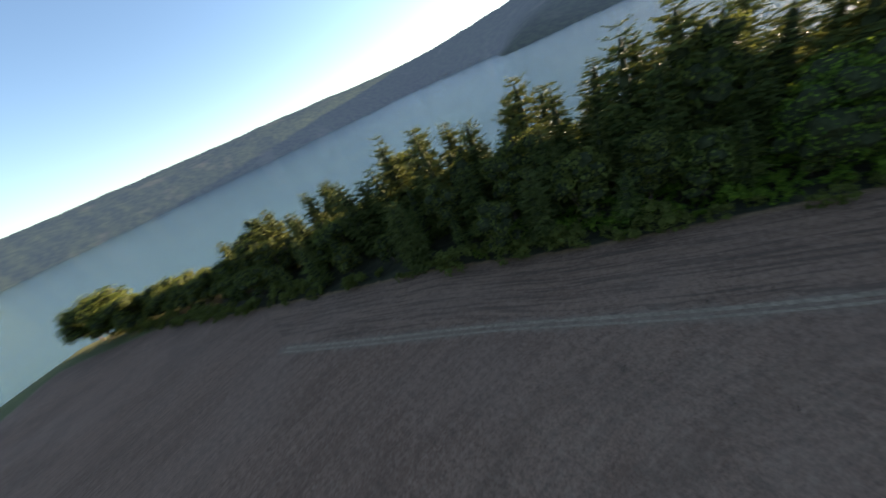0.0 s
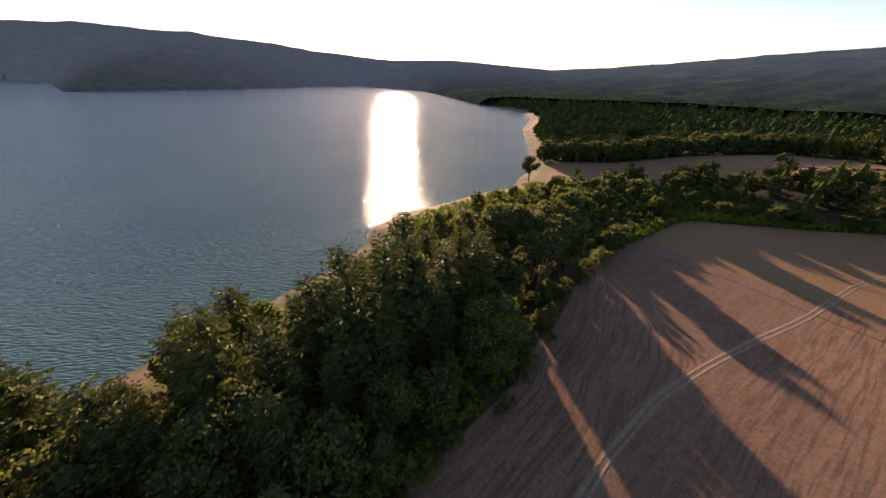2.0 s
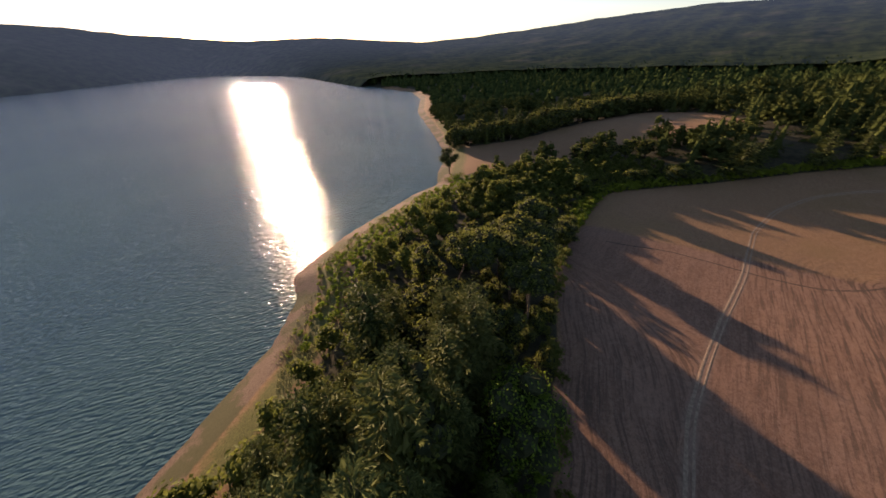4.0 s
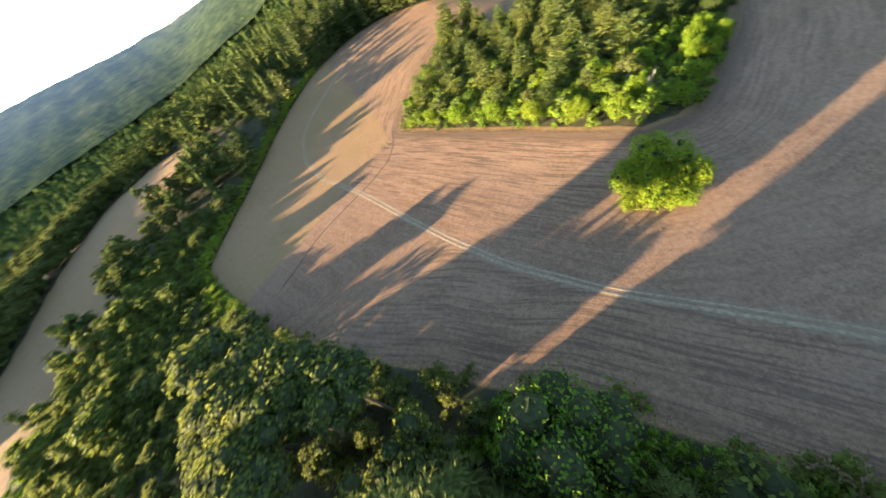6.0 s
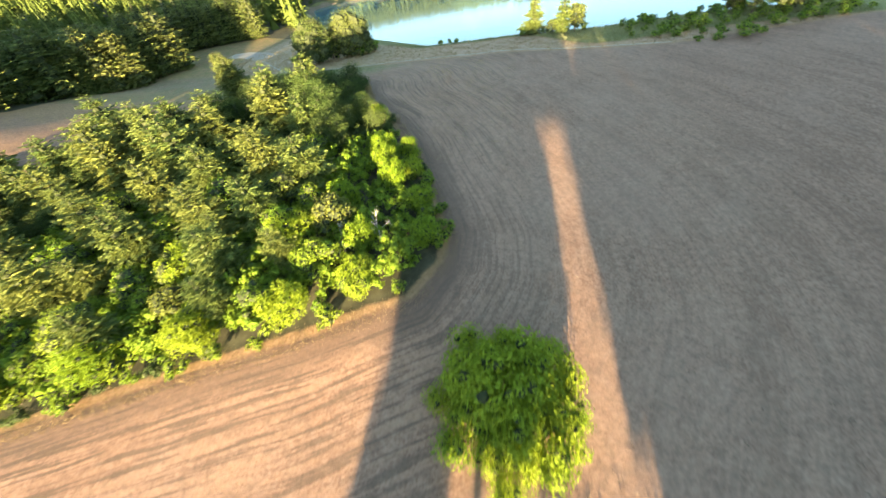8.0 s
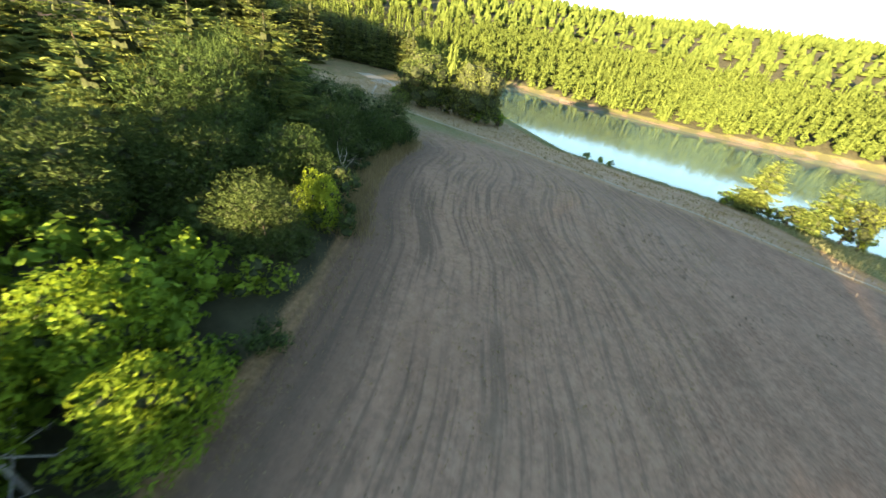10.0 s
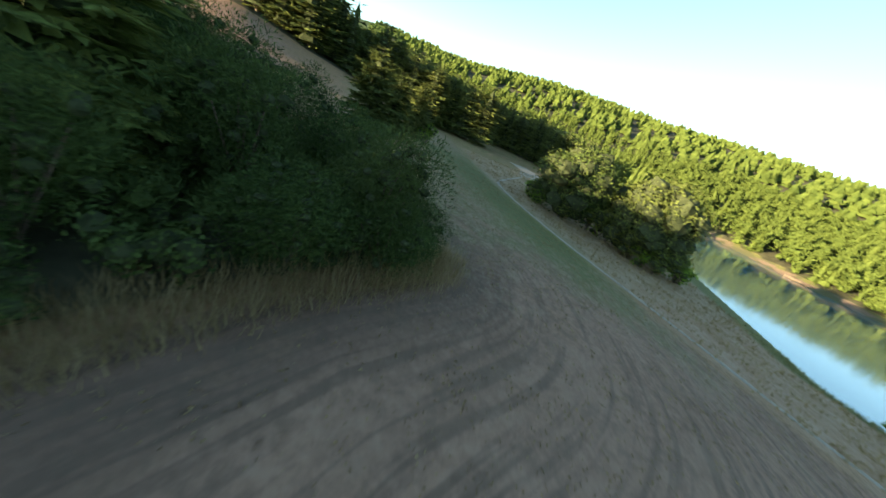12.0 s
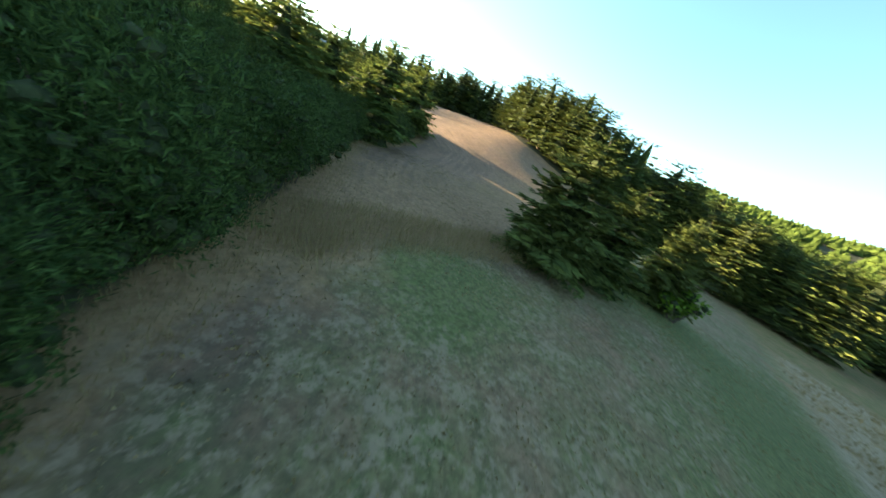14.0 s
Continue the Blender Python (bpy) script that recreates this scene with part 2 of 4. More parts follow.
GROVE = [(26.4, 3.5), (29, 9.2), (40, 15.5), (64, 27), (86.5, 37.5), (98, 31), (112, 17), (121, 3), (109, -11), (98, -15.5), (88, -19.5), (82, -24), (77, -29), (71, -34), (65.5, -38), (61, -41.5), (55, -45),
         (53, -44), (50.5, -38), (47.5, -33.3), (44.5, -29.5), (40.5, -26), (35.8, -19.2), (32.2, -12), (28.4, -5), (26.5, -0.5)]
BAND = [(62, -41.6), (66, -38.3), (70, -36.2), (75, -37), (80, -39.6), (84, -41.2), (88, -43.5), (94, -49)]
PLOUGH_LINE = [(92, 39), (82, 42), (75.4, 46.3), (71.5, 53), (69, 60), (64.4, 72), (58, 79), (54.2, 84.6)]
TRACK = [(-50, -7), (-20, 14.5), (-6, 23.3), (4, 30.5), (11.4, 36), (24, 43), (32.3, 46.1), (45, 50.3), (67.5, 56.7), (93.6, 66.2), (111, 69), (124, 66.5), (133, 60), (150, 40), (163, 20)]
LANE = [(-17, -68), (27, -73), (37.5, -71), (49, -67.5), (59, -66), (64, -64.6), (71.5, -64.2), (78, -64), (87.8, -65.7), (97, -74), (107, -83.5), (122, -92)]
CLEARING = [(52, 158), (60, 182), (68, 196), (90, 190), (112, 187), (140, 185), (170, 180), (203, 180), (212, 150), (190, 116), (160, 112), (148, 120), (140, 134), (124, 141), (100, 148), (76, 153)]
MEADOW = [(96, -62), (135, -68), (152, -60), (166, -72), (175, -88), (170, -106), (152, -117), (134, -124), (110, -116), (96, -98)]
RIDGE = [(-180, 74, 650), (-160, 72, 700), (-140, 95, 1500), (-110, 160, 2400), (-82, 170, 2400), (-51, 210, 2400), (-38, 225, 2400), (-20, 180, 2400), (-3, 120, 2400),
         (7, 125, 2400), (22, 85, 2400), (30, 100, 2400), (48, 160, 2400), (60, 180, 2300), (73, 140, 2000), (87, 95, 1200), (100, 70, 700), (115, 68, 640), (126, 76, 620), (145, 76, 620), (155, 71, 620), (165, 72, 620), (172, 76, 640), (180, 74, 650)]


def polygon_distance(px, py, poly, closed=True):
    """Distance to a polygon's edge, negative inside it; of an open line the plain distance."""
    pts = np.array(poly, float)
    best = np.full(px.shape, 1e9)
    inside = np.zeros(px.shape, bool)
    count = len(pts) if closed else len(pts) - 1
    for i in range(count):
        ax, ay = pts[i]
        bx, by = pts[(i + 1) % len(pts)]
        dx, dy = bx - ax, by - ay
        s = np.clip(((px - ax) * dx + (py - ay) * dy) / (dx * dx + dy * dy), 0, 1)
        best = np.minimum(best, np.hypot(px - ax - s * dx, py - ay - s * dy))
        if closed and dy:
            hit = ((ay > py) != (by > py)) & (px < dx * (py - ay) / dy + ax)
            inside ^= hit
    return np.where(inside, -best, best) if closed else best


def smooth(v):
    v = np.clip(v, 0, 1)
    return v * v * (3 - 2 * v)


def waves(x, y, size, seed=0):
    """A cheap rolling relief from a few crossed waves."""
    rs = np.random.RandomState(seed)
    z = np.zeros_like(x)
    for k in range(6):
        a, ph = rs.uniform(0, 6.283, 2)
        f = 6.283 / (size * rs.uniform(0.6, 1.6))
        z = z + np.sin((x * np.cos(a) + y * np.sin(a)) * f + ph)
    return z / 6


def height(x, y):
    """Ground height over the lake's level."""
    x, y = np.asarray(x, float), np.asarray(y, float)
    d = polygon_distance(x, y, LAKE)
    h = 3.3 + 4.6 * smooth((x - 4) / 50) * np.exp(-((y + 28) / 58) ** 2)
    h = h + 12 * smooth((x - 95) / 80) * smooth((y + 63) / 55) * smooth((260 - y) / 150)
    h = h - 1.1 * smooth((-50 - y) / 16) * smooth((x - 15) / 20)
    r, az = np.hypot(x - 30, y + 5), np.degrees(np.arctan2(x - 30, y + 5))
    t = np.array(RIDGE, float)
    top, reach = np.interp(az, t[:, 0], t[:, 1]), np.interp(az, t[:, 0], t[:, 2])
    start = np.where(reach < 800, 150, 330 + 0.12 * reach)
    hill = smooth((r - start) / (reach - start)) * top
    h = h + hill + waves(x, y, 260, 3) * np.clip(hill * 0.06, 0, 6) + waves(x, y, 40, 5) * 0.25
    h = h - np.where(reach > 800, hill * np.exp(-np.maximum(d, 0) / 150), 0)
    bank = 1 - np.exp(-np.maximum(d, 0) / 13)
    return np.where(d > 0, 0.05 + h * bank, np.maximum(d * 0.12, -4))


def ground_z(x, y):
    return float(height(np.array([x]), np.array([y]))[0])


def mesh_from(name, verts, faces, material, smooth_shade=False):
    me = bpy.data.meshes.new(name)
    me.from_pydata(np.asarray(verts).tolist(), [], [list(map(int, f)) for f in faces])
    me.materials.append(material)
    if smooth_shade:
        me.polygons.foreach_set("use_smooth", [True] * len(me.polygons))
    me.update()
    return me


# ---- ground: one sheet of rings out to the horizon ----
CX, CY, NA = 35.0, -5.0, 520
radii = list(np.arange(1, 121) * 1.6)
while radii[-1] < 4300:
    radii.append(radii[-1] * 1.021)
ang = np.arange(NA) * 2 * np.pi / NA
RR, AA = np.meshgrid(radii, ang, indexing="ij")
gx, gy = np.r_[CX, (CX + RR * np.sin(AA)).ravel()], np.r_[CY, (CY + RR * np.cos(AA)).ravel()]
gz = height(gx, gy)
faces = [(0, 1 + (j + 1) % NA, 1 + j) for j in range(NA)]
for i in range(len(radii) - 1):
    a = 1 + i * NA
    faces += [(a + j, a + (j + 1) % NA, a + NA + (j + 1) % NA, a + NA + j) for j in range(NA)]
me = mesh_from("ground", np.stack([gx, gy, gz], 1), faces, GROUND, True)
lake_d = polygon_distance(gx, gy, LAKE)
field_d = polygon_distance(gx, gy, FIELD)
grove_d = polygon_distance(gx, gy, GROVE)
clear_d = polygon_distance(gx, gy, CLEARING)
meadow_d = polygon_distance(gx, gy, MEADOW)
track_d = polygon_distance(gx, gy, TRACK, False)
far = np.hypot(gx, gy)
lane_d = polygon_distance(gx, gy, LANE, False)
hillfield = np.maximum(smooth((gx - 85) / 20) * smooth((gy + 60) / 15), smooth((gx - 62) / 8) * smooth((gy + 42 - 0.06 * np.abs(gx - 72)) / 3) * (gy < 0))
beyond = smooth((gx + 0.55 * gy - 104) / 8) * smooth((gy - 38) / 6)          # the dry grass beyond the plough line
bank_wide = 6 + 17 * smooth((20 - gx) / 20)
band_d = polygon_distance(gx, gy, BAND, False)
verge_d = polygon_distance(gx, gy, [(66, -61.5), (81, -60.5), (91, -58.5), (94, -51), (92, -47.5)], False)          # fresh grass along the lane
track_y = np.interp(gx, [x for x, y in TRACK], [y for x, y in TRACK])
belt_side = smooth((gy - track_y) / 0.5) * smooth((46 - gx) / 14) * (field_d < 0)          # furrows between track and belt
rowd = np.minimum(grove_d, np.where(gx > 58, band_d, 99.0))
masks = {
    "soil": smooth(0.5 - field_d / 4) * smooth(0.5 + grove_d / 3) * (1 - 0.45 * hillfield) * (1 - 0.7 * beyond) * (1 - 0.38 * smooth((gx - 30) / 22) * smooth((-gy - 22) / 14)),
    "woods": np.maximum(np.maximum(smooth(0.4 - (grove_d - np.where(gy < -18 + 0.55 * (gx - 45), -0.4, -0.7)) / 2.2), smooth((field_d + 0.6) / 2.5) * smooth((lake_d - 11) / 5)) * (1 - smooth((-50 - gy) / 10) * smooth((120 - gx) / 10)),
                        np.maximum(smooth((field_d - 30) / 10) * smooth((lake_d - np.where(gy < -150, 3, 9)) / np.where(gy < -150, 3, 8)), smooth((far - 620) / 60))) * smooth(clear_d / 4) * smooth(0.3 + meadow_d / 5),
    "beach": (smooth((7.5 - lake_d) / 4) * np.where(gy > 0, 1.0, 0.15) + 0.9 * smooth((4 - lake_d) / 2) * (gy < -150)) * smooth((620 - far) / 80) * smooth((lake_d + 30) / 10),
    "green": smooth((bank_wide - lake_d) / 5 + 0.5) * (gy < 0) * (lake_d > 0) * 1.1 + 0.9 * np.exp(-((lake_d - 9) / 4) ** 2) * (gy > 40) * (far < 300) + smooth((gx - 40) / 24) * smooth((-gy - 34) / 10) * 0.56 + 0.46 * smooth((7 - np.hypot(gx - 74, (gy + 41) * 1.3)) / 6) + 0.75 * np.exp(-(verge_d / 3.4) ** 2) + 0.26 * (field_d < 0) * np.exp(-((lane_d - 6) / 5) ** 2) * smooth((gx - 30) / 15),
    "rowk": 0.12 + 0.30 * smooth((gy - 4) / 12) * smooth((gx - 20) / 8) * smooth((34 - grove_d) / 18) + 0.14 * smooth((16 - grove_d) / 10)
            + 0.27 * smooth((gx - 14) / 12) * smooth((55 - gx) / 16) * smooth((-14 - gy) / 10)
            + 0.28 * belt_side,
    "pale": np.maximum(0.18 * smooth((gx + 16) / 9) * smooth((34 - gy) / 14) * smooth(grove_d / 14) * smooth((62 - gx) / 18) * (field_d < 0),
                       1.0 * (gy < -60) * smooth(field_d / 1.5) * smooth((lake_d - bank_wide) / 2.5) * (gx < 118)),
    "track": np.exp(-(track_d / 1.1) ** 2),
    "rowd": rowd + belt_side * (-field_d + 8 - rowd),
}
for key, values in masks.items():
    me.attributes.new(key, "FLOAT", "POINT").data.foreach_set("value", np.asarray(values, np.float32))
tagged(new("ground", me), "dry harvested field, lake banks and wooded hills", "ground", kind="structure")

water_r = [0.5] + list(np.geomspace(10, 4200, 30))
wr, wa = np.meshgrid(water_r, np.arange(96) * 2 * np.pi / 96, indexing="ij")
wf = []
for i in range(len(water_r) - 1):
    wf += [(i * 96 + j, i * 96 + (j + 1) % 96, (i + 1) * 96 + (j + 1) % 96, (i + 1) * 96 + j) for j in range(96)]
wme = mesh_from("water", np.stack([(wr * np.sin(wa)).ravel(), (wr * np.cos(wa)).ravel(), np.zeros(wr.size)], 1), wf, WATER, True)
tagged(new("water", wme), "calm blue lake water with fine ripples", "lake", kind="structure")


def along(line, step):
    """Points every step metres along a line, softened at its corners, with the way ahead."""
    pts = np.array(line, float)
    s = np.r_[0, np.cumsum(np.hypot(*np.diff(pts, axis=0).T))]
    u = np.arange(0, s[-1], step)
    q = np.stack([np.interp(u, s, pts[:, 0]), np.interp(u, s, pts[:, 1])], 1)
    k = np.ones(7) / 7
    pad = np.r_[np.repeat(q[:1], 3, 0), q, np.repeat(q[-1:], 3, 0)]
    q = np.stack([np.convolve(pad[:, 0], k, "valid"), np.convolve(pad[:, 1], k, "valid")], 1)
    way = np.gradient(q, axis=0)
    return q, way / np.linalg.norm(way, axis=1)[:, None]


def ribbon(name, line, offset, width, material, lift, label, category):
    q, way = along(line, 1.0)
    side = np.stack([-way[:, 1], way[:, 0]], 1)
    w = width * (1 + 0.25 * waves(q[:, 0], q[:, 1], 7, 9))[:, None]
    wob = offset + 0.12 * waves(q[:, 0], q[:, 1], 15, 4)[:, None]
    lines = [q + side * (wob + w * k) for k in (-0.9, -0.5, 0.5, 0.9)]
    lifts = (-0.02, lift, lift, -0.02)
    verts, fcs = [], []
    n = len(q)
    for ln, up in zip(lines, lifts):
        verts.append(np.c_[ln, height(ln[:, 0], ln[:, 1]) + up])
    for k in range(3):
        fcs += [(k * n + i, (k + 1) * n + i, (k + 1) * n + i + 1, k * n + i + 1) for i in range(n - 1)]
    return tagged(new(name, mesh_from(name, np.concatenate(verts), fcs, material, True)), label, category, kind="structure")


ribbon("road", TRACK, -0.45, 0.24, RUT, 0.014, "pale worn wheel rut across the stubble field", "track")
ribbon("road", TRACK, 0.40, 0.36, RUT, 0.014, "pale worn wheel rut across the stubble field", "track")
ribbon("road", PLOUGH_LINE, 0.0, 0.35, RUT_DARK, 0.012, "dark plough line between stubble and dry grass", "furrow")
ribbon("path", [(108, -88), (114, -92.5), (121, -96), (127, -97.5), (133, -97)], 0.0, 5.0, PALE, 0.05, "bare pale gravel patch where the path ends", "path")
ribbon("path", LANE, 0.0, 0.34, PALE, 0.06, "narrow pale gravel path along the field edge", "path")


# ---- trees ----
def tube(a, b, ra, rb, sides=7):
    a, b = np.array(a, float), np.array(b, float)
    d = (b - a) / np.linalg.norm(b - a)
    u = np.cross(d, (0.3, 0.5, 0.81))
    u /= np.linalg.norm(u)
    v = np.cross(d, u)
    t = np.arange(sides) * 2 * np.pi / sides
    ring = np.cos(t)[:, None] * u + np.sin(t)[:, None] * v
    verts = np.concatenate([a + ring * ra, b + ring * rb])
    return verts, [(i, (i + 1) % sides, sides + (i + 1) % sides, sides + i) for i in range(sides)]


def joined(pieces):
    verts, fcs, base = [], [], 0
    for v, f in pieces:
        verts.append(v)
        fcs += [tuple(base + i for i in q) for q in f]
        base += len(v)
    return np.concatenate(verts), fcs


def sprays(centre, ahead, side, length, width, fold):
    """Leaf sprays: kites of two triangles, folded along the middle."""
    up = np.cross(ahead, side)
    n = len(centre)
    length, width = length[:, None], width[:, None]
    a = centre - ahead * length * 0.5
    b = centre + ahead * length * 0.5
    l = centre - side * width * 0.5 + up * width * fold
    r = centre + side * width * 0.5 + up * width * fold
    verts = np.stack([a, l, b, r], 1).reshape(-1, 3)
    i = np.arange(n) * 4
    fcs = np.concatenate([np.stack([i, i + 3, i + 2], 1), np.stack([i, i + 2, i + 1], 1)])
    return verts, fcs


def unit(v):
    return v / (np.linalg.norm(v, axis=1)[:, None] + 1e-9)


ICO_V = unit(np.array([(s1 * a, s2 * b, 0.0) for a, b in ((1, 1.618),) for s1 in (-1, 1) for s2 in (-1, 1)]
                      + [(0.0, s1 * 1, s2 * 1.618) for s1 in (-1, 1) for s2 in (-1, 1)]
                      + [(s2 * 1.618, 0.0, s1 * 1) for s1 in (-1, 1) for s2 in (-1, 1)]))
ICO_F = [f for f in itertools.combinations(range(12), 3) if all(np.linalg.norm(ICO_V[a] - ICO_V[b]) < 1.2 for a, b in itertools.combinations(f, 2))]


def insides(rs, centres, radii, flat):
    """Dense ragged cores, added to keep the light out of the middle of a crown."""
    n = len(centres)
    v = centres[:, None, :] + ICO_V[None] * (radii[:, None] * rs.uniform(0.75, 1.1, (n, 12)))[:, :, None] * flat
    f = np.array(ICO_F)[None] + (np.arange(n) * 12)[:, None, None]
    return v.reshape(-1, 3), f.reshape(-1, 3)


def add_mesh(a, b):
    """Leaves and the core inside them, with the number of the core's faces."""
    return np.concatenate([a[0], b[0]]), np.concatenate([a[1], np.asarray(b[1]) + len(a[0])]), len(b[1])


def fir_core(rs, tall, wide, low, rings=5, sides=7):
    vs, fs = [], []
    for k in range(rings):
        t = k / rings
        n0 = len(vs)
        for j in range(sides):
            a = (j + 0.5 * (k % 2)) * 6.283 / sides
            q = wide * (1 - t) ** 0.7 * rs.uniform(0.34, 0.60)
            vs.append((q * math.cos(a), q * math.sin(a), tall * (low + (1 - low) * t) - 0.10 * wide))
        vs.append((0, 0, tall * min(0.94, low + (1 - low) * (t + 1.5 / rings))))
        fs += [(n0 + j, n0 + (j + 1) % sides, n0 + sides) for j in range(sides)]
    return np.array(vs), np.array(fs)


def fir_crown(rs, tall, wide, levels=18, per=7, low=0.08, twigs=6, fine=2, blunt=0.58, fat=1.25, core=(6, 7)):
    """Whorls of separate boughs, each a flat frond of side twigs that dips and turns up at its tip."""
    cs, ds, ls, ws = [], [], [], []
    for k in range(levels):
        t = (k + rs.uniform(-0.4, 0.4)) / levels
        z = tall * (low + (1 - low) * t)
        reach = wide * (max(1 - t, 0.0) ** blunt * 0.90 + 0.10) * min(1.0, 0.66 + 2.4 * t)
        n = max(4, round(per * (1 - 0.35 * t)))
        a0 = rs.uniform(0, 6.283)
        for j in range(n):
            a = a0 + 6.283 * j / n + rs.uniform(-0.4, 0.4)
            bough = reach * rs.uniform(0.58, 1.22)
            o, s = np.array([math.cos(a), math.sin(a), 0]), np.array([-math.sin(a), math.cos(a), 0])
            rise = -0.06 + 0.50 * t + rs.uniform(-0.14, 0.10)
            count = max(3, int(twigs * (0.45 + 0.55 * bough / wide)))
            for q in np.linspace(0.2, 1.0, count):
                c = o * bough * q + np.array([0, 0, z + bough * (rise * q - 0.42 * q * q + 0.30 * q ** 3)])
                ahead = o + np.array([0, 0, rise - 0.84 * q + 0.9 * q * q])
                for turn in ((-0.95, 0.95) if q < 0.99 else (-0.5, 0.0, 0.5)):
                    d = ahead * math.cos(turn) + s * math.sin(turn) + np.array([0, 0, rs.uniform(-0.30, 0.12)])
                    twig = fat * bough * (0.16 + 0.32 * (1 - q)) * rs.uniform(0.75, 1.25)
                    for m in range(fine):
                        bend = 0.0 if fine == 1 else (0.5 if m % 2 else -0.5) * (1 if m else 0.2)
                        dd = d * math.cos(bend) + np.cross(d, (0, 0, 1)) * math.sin(bend)
                        size = twig * (1.0 if fine == 1 else 0.95 - 0.5 * m / fine)
                        cs.append(c + d * twig * (0.5 if fine == 1 else 0.15 + 0.75 * m / fine) + dd * size * 0.3)
                        ds.append(dd)
                        ls.append(size)
                        ws.append(size * (0.46 if fine == 1 else 0.34) * rs.uniform(0.8, 1.2))
    cs, ds = np.array(cs), unit(np.array(ds))
    side = unit(np.cross(ds, rs.normal(0, 0.55, cs.shape) + (0, 0, 1)))
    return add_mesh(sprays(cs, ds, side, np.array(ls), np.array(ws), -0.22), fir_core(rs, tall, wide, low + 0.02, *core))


def leaf_crown(rs, centre, size, blobs, leaves, leaf, shell=1.02, narrow=1.0, core=0.70, fan=0.0):
    """Leaves on the skins of many overlapping uneven clumps."""
    centre, size = np.array(centre, float), np.array(size, float)
    bc = unit(rs.normal(0, 1, (blobs, 3))) * rs.uniform(0.40, 0.80, (blobs, 1)) * size + centre
    br = rs.uniform(0.28, 0.50, blobs) * size.min()
    pick = rs.choice(blobs, leaves, p=br ** 2 / (br ** 2).sum())
    nrm = unit(rs.normal(0, 1, (leaves, 3)) + (0, 0, 0.35))
    pos = bc[pick] + nrm * br[pick][:, None] * rs.uniform(shell - 0.3, 1.08, (leaves, 1)) * np.array([1, 1, 0.85])
    keep = pos[:, 2] > centre[2] - size[2] * 0.98
    pos, nrm = pos[keep], nrm[keep]
    ahead = unit(np.cross(nrm, rs.normal(0, 1, pos.shape)) + nrm * (0.35 + 1.3 * fan) + np.array([0, 0, 0.6 * fan]))
    side = unit(np.cross(nrm + rs.normal(0, 0.38, pos.shape), ahead))
    n = len(pos)
    skin = sprays(pos, ahead, side, rs.uniform(0.7, 1.4, n) * leaf, rs.uniform(0.5, 1.0, n) * leaf * narrow, 0.15)
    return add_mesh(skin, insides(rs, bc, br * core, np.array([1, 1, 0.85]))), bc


def make_tree(name, trunk_data, crown_data, leaf_mat, label, category="tree"):
    root = tagged(new(name), label, category)
    if trunk_data:
        tr = new("trunk", mesh_from("trunk", *trunk_data, BARK, True))
        tr.parent = root
    verts, fcs, inner = crown_data
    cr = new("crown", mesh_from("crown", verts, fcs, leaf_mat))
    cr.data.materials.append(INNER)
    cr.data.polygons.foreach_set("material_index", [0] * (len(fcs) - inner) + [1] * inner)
    cr.parent = root
    return root


def fir(seed, tall, wide, label, leaf_mat=None, **more):
    rs = np.random.RandomState(seed)
    trunk = joined([tube((0, 0, -0.6), (0.05, 0, tall * 0.5), tall * 0.018, tall * 0.011), tube((0.05, 0, tall * 0.5), (0, 0, tall * 0.98), tall * 0.011, 0.02)])
    return make_tree("fir_tree", trunk, fir_crown(rs, tall, wide, **more), leaf_mat or NEEDLE, label)


def broadleaf(seed, tall, wide, label, leaf_mat=None, low=0.25, blobs=26, leaves=2300, leaf=0.36, name="broadleaf_tree", lean=0.0, narrow=1.0, fan=0.0):
    rs = np.random.RandomState(seed)
    mid = tall * (1 + low) / 2
    crown, bc = leaf_crown(rs, (lean, 0, mid), (wide, wide, tall * (1 - low) / 2), blobs, leaves, leaf, narrow=narrow, core=0.20 if fan else 0.30 if narrow < 1 else 0.70, fan=fan)
    fork = np.array([lean * 0.7 + rs.uniform(-0.3, 0.3), rs.uniform(-0.3, 0.3), tall * (low * 0.9 + 0.06)])
    pieces = [tube((0, 0, -0.6), fork, tall * (0.028 if low < 0.5 else 0.012), tall * (0.018 if low < 0.5 else 0.009))]
    for c in bc[:7]:
        pieces.append(tube(fork - (0, 0, 0.2), fork + (c - fork) * 0.9, tall * 0.013, 0.03, 5))
    return make_tree(name, joined(pieces), crown, leaf_mat or LEAF, label)


def shrub(seed, tall, wide, label, leaf_mat=None, leaves=720, leaf=0.30):
    rs = np.random.RandomState(seed)
    crown, bc = leaf_crown(rs, (0, 0, tall * 0.48), (wide, wide, tall * 0.52), 14, leaves, leaf, core=0.6)
    stems = joined([tube((rs.uniform(-0.2, 0.2), rs.uniform(-0.2, 0.2), -0.3), c * np.array([0.8, 0.8, 0.85]), 0.07, 0.02, 5) for c in bc[:6]])
    return make_tree("shrub", stems, crown, leaf_mat or LEAF, label, "shrub")


TREES = {}
first_used = set()


